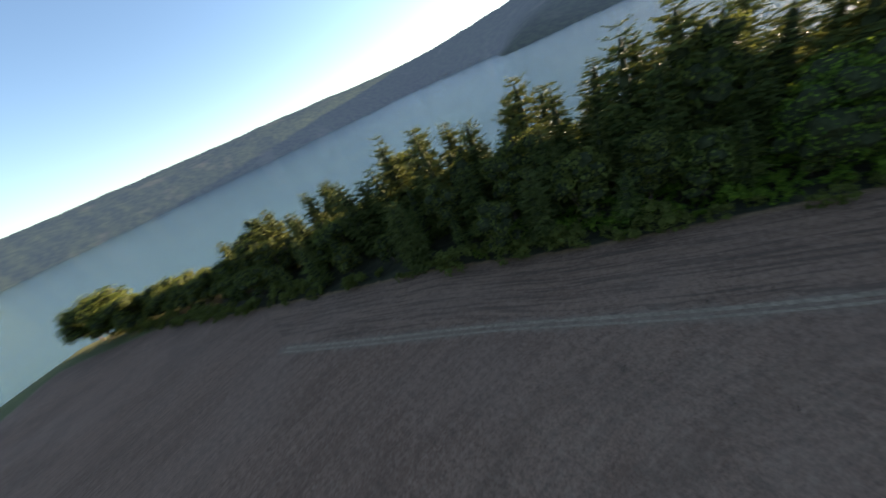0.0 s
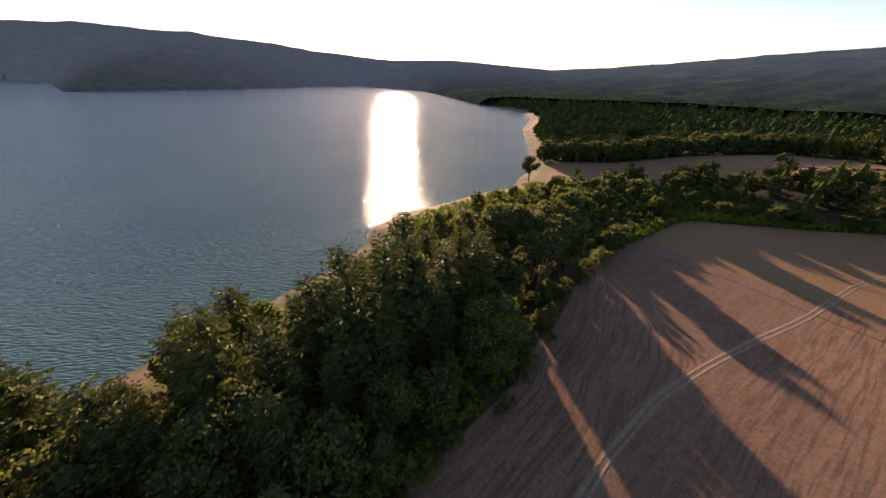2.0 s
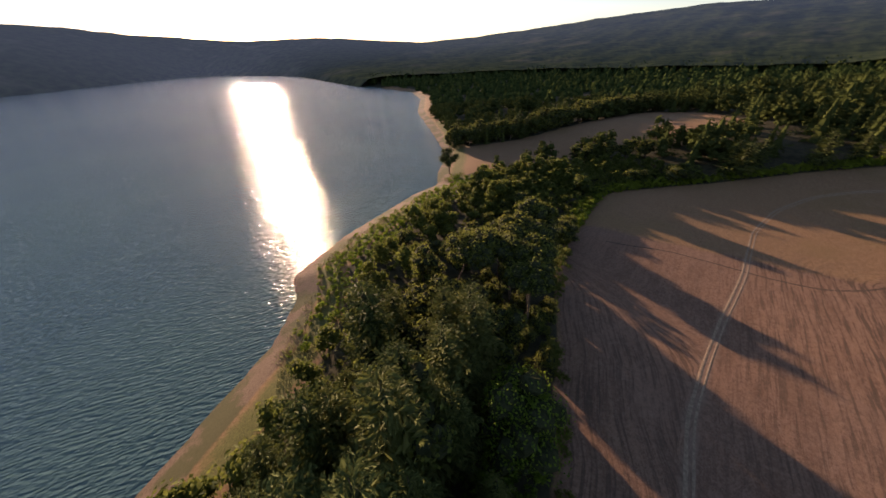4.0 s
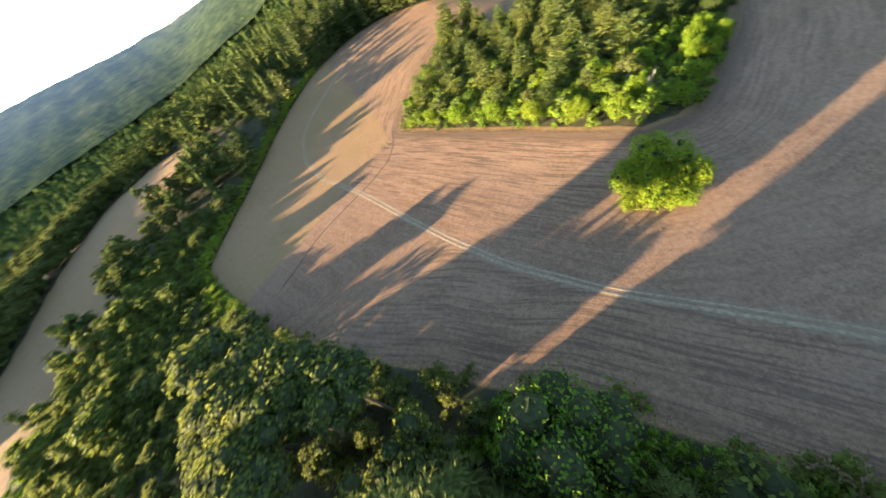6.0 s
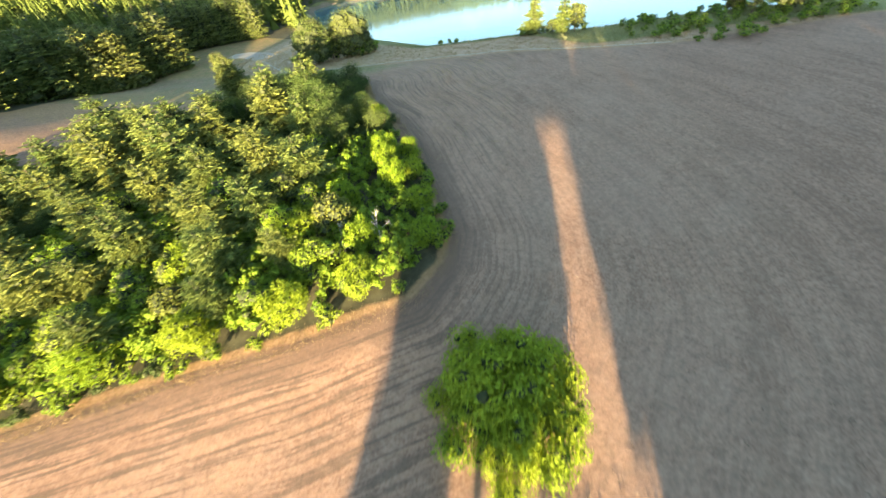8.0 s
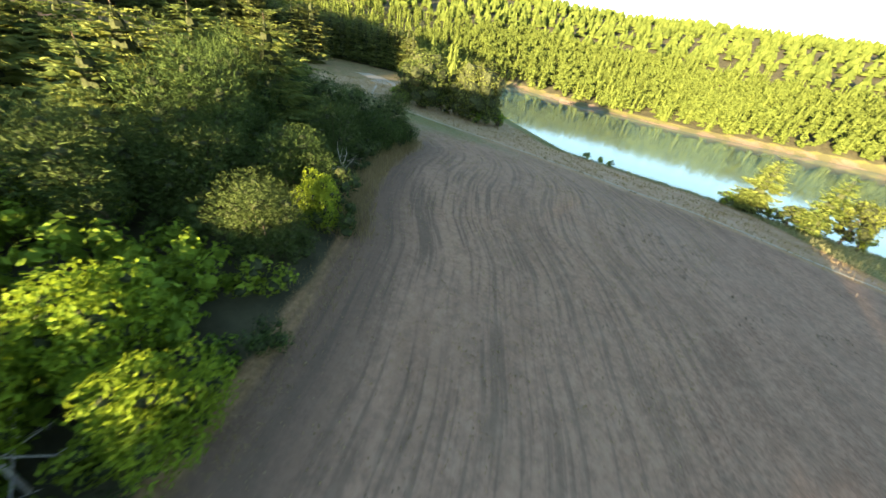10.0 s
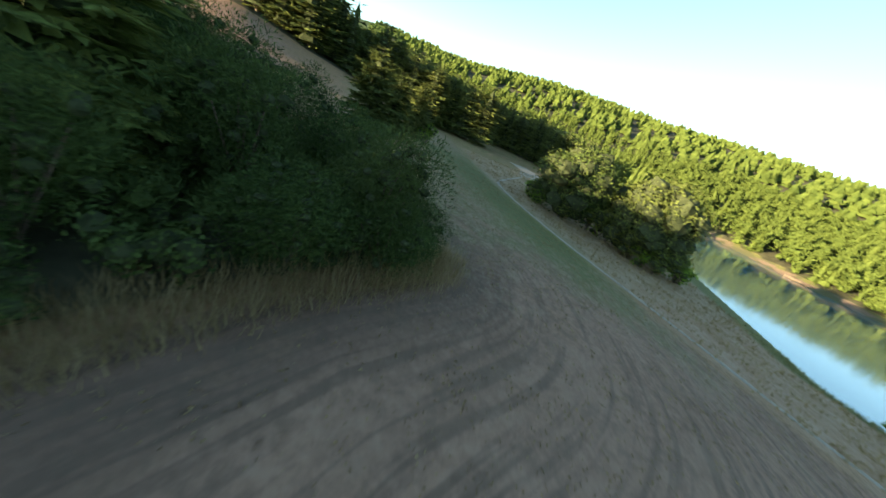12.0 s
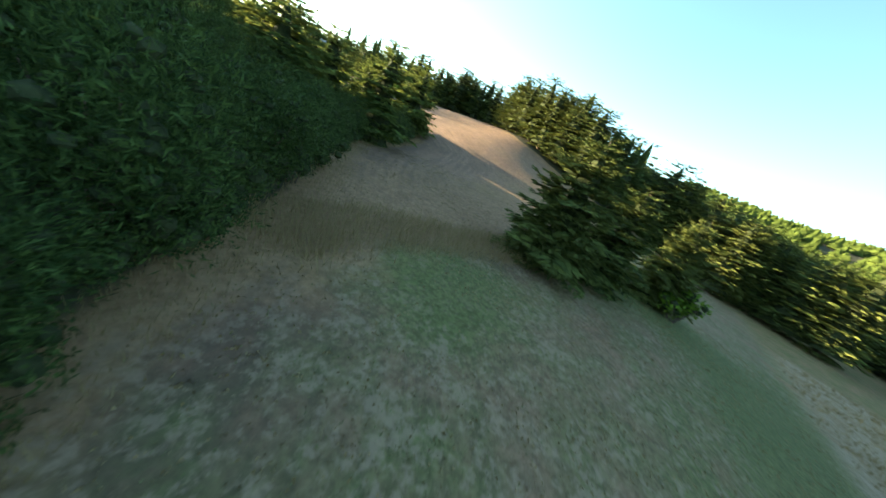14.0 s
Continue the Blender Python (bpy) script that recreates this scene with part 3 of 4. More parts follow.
def plant(kind, x, y, tall, wide=None, turn=None, variant=None, group="", label=""):
    """Stand a tree at a place, scaled to its height; the first use of a kind moves the original."""
    rs = random.random
    pool = TREES[kind]
    proto, h0, w0 = pool[int(rs() * len(pool)) if variant is None else variant]
    sz = tall / h0
    sx = (wide / w0) if wide else sz * (0.9 + 0.2 * rs())
    if proto.name in first_used:
        sx, sz = sx / proto.scale[0], sz / proto.scale[2]
    m = Matrix.LocRotScale((x, y, ground_z(x, y) - 0.1), Euler((rs() * 0.06 - 0.03, rs() * 0.06 - 0.03, rs() * 6.28 if turn is None else turn)), (sx, sx, sz))
    if proto.name in first_used:
        ob = copy_thing(proto, m)
    else:
        first_used.add(proto.name)
        proto.matrix_basis = m
        ob = proto
    if label or group:
        tagged(ob, label, group=group)
    return ob


def stock(kind, maker, sizes, label, **more):
    for k, (tall, wide) in enumerate(sizes):
        TREES.setdefault(kind, []).append((maker(len(TREES) * 31 + k * 7 + 3, tall, wide, label, **more), tall, wide))


stock("fir", fir, ((9, 2.2), (10, 2.6), (9, 1.9), (10, 2.9), (8, 2.4)), "dark green fir with uneven drooping sprays")
stock("tall_fir", fir, ((18, 4.4), (19, 4.2), (17, 4.8), (18, 5.0)), "tall dark fir in the shore belt", leaf_mat=SHADED_NEEDLE, levels=24, per=8, low=0.04, blunt=0.42, fat=1.5)
stock("leaf", broadleaf, ((5.5, 2.2), (6, 2.6), (5, 2.0), (6, 2.9)), "bright green leafy tree of the grove", low=0.06, blobs=24, leaves=2500, leaf=0.215)
stock("bush", broadleaf, ((6, 4.0), (5.5, 3.6)), "round bright green tree standing in the stubble", leaf_mat=LEAF_SUNLIT, low=0.02, blobs=46, leaves=5200, leaf=0.33, narrow=0.62)
stock("feather", broadleaf, ((8, 3.4), (8, 3.0), (7.5, 3.6)), "feathery grey-green tree at the shaded edge of the grove", leaf_mat=FEATHER, low=0.0, blobs=60, leaves=11000, leaf=0.27, narrow=0.26, fan=0.6)
stock("belt_leaf", broadleaf, ((9, 3.6), (10, 3.9), (9, 3.3)), "dark leafy tree in the shore belt", leaf_mat=LEAF_DARK, low=0.06, blobs=26, leaves=1300, leaf=0.44)
stock("tall_leaf", broadleaf, ((16, 4.6), (17, 4.2)), "tall dark leafy tree in the shore belt", leaf_mat=LEAF_DARK, low=0.10, blobs=40, leaves=2400, leaf=0.48)
stock("oak", broadleaf, ((10.5, 6.0), (10, 5.4)), "spreading dark green oak with a rounded crown", leaf_mat=OAK, low=0.0, blobs=150, leaves=15000, leaf=0.30, name="oak_tree")
stock("big_fir", fir, ((11, 3.4), (10.5, 3.8), (10, 3.6), (11, 3.9)), "broad dark fir with layered drooping boughs", levels=18, per=8, twigs=7, fine=4, low=0.03, blunt=0.50, fat=1.4)
stock("shrub", shrub, ((3.2, 1.7), (3, 2.0), (3.4, 1.5), (2.8, 1.8)), "bushy green shrub at the edge of the trees", leaves=420, leaf=0.30)
stock("dark_fir", fir, ((14, 3.6), (15, 3.2), (13, 3.8)), "dark forest fir above the hill field", leaf_mat=SHADED_NEEDLE, levels=16, per=8, twigs=4, blunt=0.44, fat=1.5)
stock("edge_fir", fir, ((10, 3.6), (9.5, 3.4)), "broad dark fir with sunlit top beside the hill field", leaf_mat=SHADED_NEEDLE, levels=22, per=9, twigs=8, fine=4, low=0.02, blunt=0.52, fat=1.35)
stock("lone", broadleaf, ((13, 5.5),), "bushy tree standing apart at the front of the shore belt", low=0.05, blobs=60, leaves=5200, leaf=0.34)
stock("umbrella", broadleaf, ((17, 4.2), (17.5, 4.0)), "tall tree with a high flat crown in the shore belt", leaf_mat=LEAF_DARK, low=0.64, blobs=90, leaves=3000, leaf=0.42)
stock("fine_shrub", shrub, ((3.2, 1.8), (3, 2.1)), "feathery green shrub in the shade of the grove", leaf_mat=FEATHER, leaves=1100, leaf=0.15)

EYES = np.array([row[1] for row in PATH])


def clear_of_path(x, y, top, wide):
    z = ground_z(x, y)
    d = np.hypot(EYES[:, 0] - x, EYES[:, 1] - y)
    return not np.any((d < wide + 2.0) & (EYES[:, 2] < z + top + 2.0))


def scatter(poly, gap, seed):
    """Uneven points inside a polygon, at least gap apart."""
    rs = np.random.RandomState(seed)
    p = np.array(poly, float)
    lo, hi = p.min(0), p.max(0)
    tries = rs.uniform(lo, hi, (int(6 * (hi - lo).prod() / gap ** 2), 2))
    tries = tries[polygon_distance(tries[:, 0], tries[:, 1], poly) < -0.3]
    kept = np.zeros((0, 2))
    for q in tries:
        if not len(kept) or np.min(np.hypot(*(kept - q).T)) > gap:
            kept = np.r_[kept, [q]]
    return kept


# the belt of trees between the field and the lake
BELT = [(-134, -44), (-82, -11), (-45, 16), (-22, 30), (-8, 41), (2, 48), (7, 56), (18, 69), (32, 81), (45, 89), (64, 99), (76, 105), (88, 108.5), (112, 98), (122, 108), (108, 134), (80, 142), (56, 149),
        (32, 131), (12, 119.5), (-5, 105), (-15, 89), (-26, 76), (-44, 61), (-70, 34), (-102, -2), (-126, -30)]
def lane_cap(x, y, wide):
    """Greatest height of a tree beside the gap through the belt, which opens upwards like a V."""
    side = max(abs(x + 0.026 * (y - 47) - 9.3) - wide, 0.0)
    return 99.0 if side > 3.2 else 3.4 + 0.1 * (y - 47 + side * 25) - ground_z(x, y)


shore_growth = []
for x, y in scatter(BELT, 4.6, 5):
    if abs(x + 0.026 * (y - 47) - 9.5) < 2.6:
        if y > 68:
            plant("belt_leaf", x, y, lane_cap(x, y, 3.0) * 0.85, 1.0 + (y - 47) * 0.035, group="trees between field and lake")
        continue
    inner = polygon_distance(np.array([x]), np.array([y]), FIELD)[0]
    if inner > 29 and x < 51:
        kind, tall = "belt_leaf", random.uniform(6.0, 10)
    elif x < -95:
        kind, tall = "belt_leaf", random.uniform(8, 11)
    elif x < -3:
        tall = random.uniform(11.5, 21.5) if inner > 8 else random.uniform(7, 13)
        if x > -10:
            tall = min(tall, random.uniform(14, 15.6))
        kind = ("tall_fir" if random.random() < 0.7 else "tall_leaf") if tall > 12.5 else random.choice(("belt_leaf", "belt_leaf", "fir"))
        if x < -65:
            tall *= 0.82
    elif x < 8:
        kind, tall = "belt_leaf", random.uniform(3.0, 4.6)
        if inner > 12:
            kind, tall = "tall_leaf", random.uniform(15.6, 17.4)
    elif x < 27.5:
        kind, tall = "belt_leaf", random.uniform(5.1, 6.4)
    elif x < 30:
        kind, tall = "belt_leaf", random.uniform(5, 6.6)
    elif x < 45 and y < 104:
        kind, tall = random.choice(("shrub", "belt_leaf")), random.uniform(2.2, 3.6)
    elif x < 51:
        kind, tall = "belt_leaf", random.uniform(6.2, 7.4)
    else:
        kind, tall = "belt_leaf", random.uniform(3.0, 5.2) if y < 112 else random.uniform(7.5, 10.5)
    if x > 28.5 and not 42.5 < x < 48.5 and not 73 < x < 80:        # low growth lets the light through to the field
        tall = min(tall, max((y - 64) * 0.1, 2.0) * random.uniform(0.8, 1.0))
    if lane_cap(x, y, 2.8) < tall:
        kind, tall = "belt_leaf", max(lane_cap(x, y, 2.8), 2.5)
    if (inner > 29 or x > 51) and kind == "belt_leaf":
        shore_growth.append((x, y, tall))
    else:
        plant(kind, x, y, tall, tall * random.uniform(0.17, 0.24) if kind == "tall_fir" else None, group="trees between field and lake")
# the tallest firs of the belt stand out over it
for x, y, h in ((-34, 43, 21), (-20, 48, 22), (-16, 54, 22.5), (-26, 51, 19), (-12.5, 59, 20), (-7, 60, 18), (-4, 66, 18.5), (-1, 63, 17.5), (0.6, 66, 17.5), (-10.5, 55, 17), (-29, 44, 18), (-42, 37, 17.5), (-50, 30, 16), (-62, 22, 14), (-23, 58, 20), (-38, 45, 18)):
    plant("tall_fir", x, y, h + 1.2, h * random.uniform(0.19, 0.25), label="tall dark fir standing over the shore belt", group="trees between field and lake")
for x, y, h in ((112, 131, 10.4), (118, 127, 10), (107, 137, 10.2), (123, 121, 9.6), (115, 136, 10.5), (102, 140, 9)):
    plant("tall_leaf", x, y, h, 3.9, label="tall dark tree at the end of the shore belt")
plant("lone", -0.9, 51.4, 13.6, 6.0, label="bushy tree standing apart at the front of the shore belt")
for x, y, h, w in ((-129, -47, 16, 7.0), (-122, -40, 16, 7.0), (-115, -35, 13, 5.6), (-134, -51, 12, 6.0), (38, 84, 2.6, 2.6), (44.3, 88, 7.2, 3.6), (46.6, 91, 6.6, 3.2), (75, 112, 7.4, 3.4), (78, 114, 7.0, 3.2)):
    plant("belt_leaf", x, y, h, w, label="round bushy tree at the end of the shore belt")
for x, y, h in ((5.3, 64, 14.5), (3.4, 67, 15.5), (24.0, 86, 14.5), (25.2, 80, 16), (26, 86, 16)):
    plant("tall_leaf", x, y, h, 3.8, group="trees between field and lake")
# high flat crowns over the lower trees
for x, y, h in ((13.6, 67, 16.8), (16.6, 71, 17.0), (19.6, 74, 17.2), (22.4, 77.5, 17.4), (25, 81, 17.4), (14.6, 74, 17.4), (18, 78, 17.6), (21.4, 81, 17.8), (23, 84, 15.2), (19, 84, 15.4), (25.2, 78, 15.0), (26.8, 83, 19.0)):
    if 23.8 < x < 26:
        plant("tall_leaf", x, y, h * 1.06, 3.9, group="trees between field and lake")
    else:
        plant("umbrella", x, y, h, 4.6, group="trees between field and lake")
for (x, y), _ in zip(*along([(-126, -42), (-108, -22), (-84, 2), (-62, 22)], 4.0)):
    plant("belt_leaf", x + random.uniform(-1.5, 1.5), y + random.uniform(-1.5, 1.5), random.uniform(8.5, 11), group="trees between field and lake")
# lower trees that narrow the gap towards the ground
for x, y, h in ((19.3, 67, 4.8), (20.8, 69, 5.0), (15.2, 66, 4.8), (17.0, 68, 5.0), (7.0, 58, 4.2), (6.6, 64, 4.8), (6.2, 71, 5.4), (11.9, 60, 4.2), (12.3, 65, 4.8), (12.6, 71, 5.4)):
    plant("belt_leaf", x, y, h, 1.9, group="trees between field and lake")
# an added leaning tree: its high crown blocks the sun above the belt's gap
high = broadleaf(95, 18.4, 7.0, "added leaning tree with a high crown that blocks the sun", LEAF_DARK, low=0.635, blobs=210, leaves=7500, leaf=0.42, lean=7.6)
high.matrix_basis = pose(1.6, 79.0, ground_z(1.6, 79) - 0.1)

# the grove in the field
def in_grove(x, y):
    return -polygon_distance(np.array([x]), np.array([y]), GROVE)[0]


# the shaded edge and the firs behind it
for x, y, h, w in ((50.4, -31.6, 5.8, 2.6), (56.4, -41.8, 3.8, 2.3), (54.6, -43.0, 3.0, 1.9), (58.4, -42.0, 3.2, 1.9), (61.2, -39.6, 3.8, 2.2), (52.2, -41.2, 3.6, 2.0), (51.6, -37.6, 4.2, 2.2), (53.7, -40.5, 6.0, 2.9), (58.8, -40.0, 5.5, 2.7), (64.6, -36.4, 6.2, 3.0), (69.6, -32.6, 5.6, 2.8), (74.6, -28.6, 5.2, 2.6), (80.2, -23.0, 5.0, 2.6), (86, -18.6, 5.0, 2.5), (93, -15, 5.0, 2.5), (100.5, -12.8, 5.0, 2.6),
                   (46.0, -25.6, 5.6, 2.6), (41.4, -21.6, 5.0, 2.4), (56.0, -35.0, 6.8, 3.2), (61.5, -33.0, 7.4, 3.3), (66.5, -29.0, 7.2, 3.2), (71.5, -25, 6.6, 3.0), (47.8, -20.5, 6.6, 2.8), (52.5, -24, 7.0, 3.0), (77, -20, 6.2, 2.8), (50.5, -22.4, 9.0, 3.4), (54.8, -26, 9.2, 3.4), (59.2, -27.5, 9.4, 3.4), (65, -25, 9.2, 3.3), (70.5, -22, 8.8, 3.2), (47, -16.5, 7.4, 3.0)):
    plant("feather", x, y, h, w, group="trees of the grove")
GROVE_FIRS = [(54, -8, 9.3), (46.8, -6.5, 8.8), (49.6, 1.5, 8.6), (66, -0.6, 9.5), (78.3, -18.5, 9.5), (71.3, -20.3, 9.6), (91.5, -17.5, 11.5), (56.5, -29.5, 10.5), (63, -27, 10.5), (60, -21.5, 10), (52.5, -18.5, 8.6), (66.5, -14.5, 10), (84, -14, 9.5), (75, -12, 11.5), (68.5, -8.5, 11), (83, -8, 11.5), (88, -12, 10.5), (81, -15.5, 10.5),
              (97, -9, 9), (60.5, -4.5, 9), (72, -9, 9.6), (80, -6, 9.2), (88, -8, 9), (103, -5, 10), (56, 3.5, 8.8), (62.5, 8.5, 9.2), (70, 6, 9.4), (77, 3, 9.2), (85, 0, 9.4), (93, -1, 9), (101, 4, 9.5), (50.5, 8.8, 8.2), (69.5, 15, 9), (77.5, 12, 9), (86, 9, 9.2), (94, 8, 9),
              (76.5, 21, 8.6), (84, 19, 9), (92, 17, 9.2), (100, 13, 9.4), (85, 28, 8.8), (92, 25, 9), (112, -6, 12), (110, 5, 11), (116, 0, 13)]
for x, y, h in GROVE_FIRS:
    plant("big_fir", x, y, h, h * random.uniform(0.34, 0.42), group="trees of the grove")
for x, y, h, w in ((42.4, -25.2, 3.8, 1.7), (38.4, -14.6, 4.8, 2.2), (30.6, -4.3, 4.3, 2.2), (35.4, -8.6, 4.8, 2.2), (29.0, 1.2, 4.0, 2.0), (44.4, 3.8, 5.4, 3.0), (34.8, 8.6, 4.4, 2.6), (36.0, 2.8, 4.6, 2.0), (40.5, -3.0, 5.0, 2.0), (34.6, -15.2, 4.3, 1.9), (33.2, -10.6, 3.8, 1.8), (37.4, -11.6, 4.9, 2.0), (55, 9.5, 5.4, 2.8), (41, 12.6, 4.8, 2.6), (49, 16.6, 4.8, 2.7), (58, 20.6, 5, 2.8), (68, 25.6, 5, 2.8), (77, 30, 4.6, 2.6)):
    plant("bush", x, y, h, w, group="trees of the grove", label="bright yellow-green bush at the edge of the grove")
taken = np.array([q[:2] for q in GROVE_FIRS])
for x, y in scatter(GROVE, 4.0, 8):
    edge = in_grove(x, y)
    if edge < 1.8 or np.min(np.hypot(taken[:, 0] - x, taken[:, 1] - y)) < 2.6:
        continue
    west = x + 0.9 * y < 40
    south = y < -18 + 0.55 * (x - 45)
    if south and edge < 7:
        continue
    if west and x < 44:
        continue
    if edge < 5:
        kind, tall = "leaf", random.uniform(3.4, 5.0)
    elif south or y < -14:
        kind, tall = "feather", random.uniform(3.6, 5.4)
    else:
        kind, tall = ("big_fir", random.uniform(6.0, 8.4)) if random.random() < 0.22 else ("leaf", random.uniform(4.2, 6.2))
    if kind == "leaf" and random.random() < 0.3:
        kind = "belt_leaf"
    wide = tall * random.uniform(0.33, 0.42) if kind == "big_fir" else tall * random.uniform(0.42, 0.54)
    if clear_of_path(x, y, tall, tall * 0.4):
        plant(kind, x, y, tall, wide, group="trees of the grove")
grove_growth = []
for x, y in scatter(GROVE, 1.7, 9):
    edge = in_grove(x, y)
    shaded = y < -18 + 0.55 * (x - 45)
    if edge > 3.0:
        grove_growth.append((x, y, random.uniform(2.0, 3.6)))
    elif random.random() < 0.75:
        tall = random.uniform(1.5, 2.6) if edge < 1.6 else random.uniform(2.2, 3.4)
        if clear_of_path(x, y, tall, tall * 0.4):
            plant("fine_shrub" if shaded or random.random() < 0.2 else "shrub", x, y, tall, group="shrubs of the grove")

# the round tree beside the grove
for x, y, h, w in ((18.7, 18.2, 9.8, 4.6), (16.2, 20.4, 5.6, 3.4), (21.6, 16.0, 5.8, 3.4), (16.2, 15.8, 5.4, 3.3), (21.2, 20.6, 5.4, 3.3), (18.4, 22.4, 4.0, 2.8), (22.8, 18.4, 4.0, 2.7), (14.9, 18.0, 3.8, 2.6), (18.8, 14.4, 4.0, 2.8)):
    plant("bush", x, y, h, w)

# oaks, shore trees and single trees
for x, y, h, w in ((80.5, -75.0, 11.5, 6.4), (71.5, -82.5, 12.0, 6.8)):
    plant("oak", x, y, h, w, label="large rounded oak on the lake bank")
for x, y, h, w in ((77, -78, 6, 3.6), (74, -79.5, 6, 3.6), (83.5, -73, 5, 3.2), (68.5, -85.5, 5, 3.2), (79, -73.5, 5.5, 3.2), (70, -80, 5.5, 3.4), (66.5, -81.5, 4.5, 2.8)):
    plant("belt_leaf", x, y, h, w, label="dense dark undergrowth tree beside the oaks")
for x, y, h in ((76, -79, 4.5), (66.5, -87, 4), (86, -72, 3.5), (82, -70.8, 3), (68, -80, 3.5)):
    plant("shrub", x, y, h, label="dense dark shrub under the oaks")
for x, y, h, w in ((15.6, -91.5, 10.0, 3.3), (7.2, -90, 9.6, 2.9)):
    plant("big_fir", x, y, h, w, label="small bright fir on the lake shore")
for x, y, h in ((19, -91, 3), (12, -91, 2.6), (1, -90, 3), (-9, -88, 2.6), (-14, -90, 3.0), (-22, -92, 2.2), (-30, -94, 2.6), (-38, -93, 3.0), (-46, -94, 3.4)):
    plant("shrub", x, y, h, label="low green shrub on the lake bank")
for x, y, h, w in ((3.6, -89, 7.8, 3.0), (9.6, -91, 4.0, 2.4), (-39, -86, 9, 4.6), (-44, -82, 9.5, 4.6), (-49, -87, 8.5, 4.2), (-35.5, -90, 6, 3.2)):
    plant("belt_leaf", x, y, h, w, label="dark round tree on the lake bank")
for x, y in scatter([(-9, -73), (-24, -64), (-60, -76), (-60, -92), (-30, -93), (-7, -87)], 3.4, 21):
    h = random.uniform(1.4, 3.0)
    plant("shrub", x, y, h, h * random.uniform(0.6, 0.9), label="low green shrub on the lake bank")
for x, y in ((44.5, -90.5), (42, -92), (39.8, -93)):
    plant("shrub", x, y, 1.9, 1.0, label="small lone bush at the water's edge")
for x, y, h, w in ((85.0, -43.2, 9.6, 3.7), (89.0, -46.6, 8.2, 3.0), (95.0, -51.5, 8.4, 2.8), (149, -56, 16, 3.8), (158, -57, 17, 3.8)):
    plant("edge_fir", x, y, h, w)
plant("shrub", 93.6, -53.6, 3.4, 2.2, label="round dark shrub beside the firs")
lone = broadleaf(97, 12.5, 5.4, "lone airy oak standing at the water's edge", OAK, low=0.30, blobs=20, leaves=2200, leaf=0.42, name="oak_tree")
lone.matrix_basis = pose(47.5, 163.0, ground_z(47.5, 163) - 0.1)

# ---- far woods ----
def cone_tree(rs, rings=5, sides=6):
    """A small ragged fir for the distance."""
    vs, fs = [], []
    for k in range(rings):
        t = k / rings
        r = 0.46 * (1 - t) ** 0.85
        n0 = len(vs)
        for j in range(sides):
            a = (j + 0.5 * (k % 2)) * 6.283 / sides + rs.uniform(-0.3, 0.3)
            q = r * rs.uniform(0.6, 1.25)
            vs.append((q * math.cos(a), q * math.sin(a), 0.06 + 0.94 * t + rs.uniform(-0.03, 0.03)))
        vs.append((0, 0, min(1.0, 0.06 + 0.94 * t + 0.42)))
        fs += [(n0 + j, n0 + (j + 1) % sides, n0 + sides) for j in range(sides)]
    return np.array(vs), np.array(fs)


def woods(name, places, talls, label, templates, material=None, category="woods"):
    rs = np.random.RandomState(len(places))
    vs, fs, base = [], [], 0
    zs = height(places[:, 0], places[:, 1])
    for (x, y), z, h in zip(places, zs, talls):
        v, f = templates[rs.randint(len(templates))]
        a = rs.uniform(0, 6.283)
        c, s = math.cos(a) * h * rs.uniform(0.85, 1.3), math.sin(a) * h
        vs.append(np.stack([x + v[:, 0] * c - v[:, 1] * s, y + v[:, 0] * s + v[:, 1] * c, z - 0.2 + v[:, 2] * h], 1))
        fs.append(f + base)
        base += len(v)
    me = bpy.data.meshes.new(name)
    me.from_pydata(np.concatenate(vs).tolist(), [], np.concatenate(fs).tolist())
    me.materials.append(material or SUNLIT_FOREST)
    me.update()
    return tagged(new(name, me), label, category, kind="stuff")


rs = np.random.RandomState(77)
near_templates = []
for k in range(5):
    v, f, _ = fir_crown(np.random.RandomState(200 + k), 1.0, 0.29, levels=6, per=4, low=0.02, twigs=3, fine=1, blunt=0.55, fat=1.5, core=(4, 5))
    near_templates.append((v, f))
far_templates = [cone_tree(np.random.RandomState(300 + k)) for k in range(6)]


def wood_places(n, rmin, rmax, power):
    r = rmin + (rmax - rmin) * rs.uniform(0, 1, n) ** power
    a = rs.uniform(0, 2 * np.pi, n)
    p = np.stack([30 + r * np.sin(a), -5 + r * np.cos(a)], 1)
    keep = (polygon_distance(p[:, 0], p[:, 1], LAKE) > np.where(p[:, 1] < -150, 4.5, 8)) & (polygon_distance(p[:, 0], p[:, 1], FIELD) > 3) & (polygon_distance(p[:, 0], p[:, 1], BELT) > 4)
    clearing = (polygon_distance(p[:, 0], p[:, 1], CLEARING) < 1) | (np.hypot(p[:, 0] - 150, p[:, 1] - 250) < 22)
    bankside = (p[:, 1] < -60) & (p[:, 1] > -130) & (p[:, 0] < 125)
    shore = (p[:, 0] < 66) & (p[:, 1] > 0) & (p[:, 1] < 178)
    west = (p[:, 0] < -40) & (np.hypot(p[:, 0], p[:, 1]) < 260)
    return p[keep & ~clearing & ~bankside & ~west & ~shore]


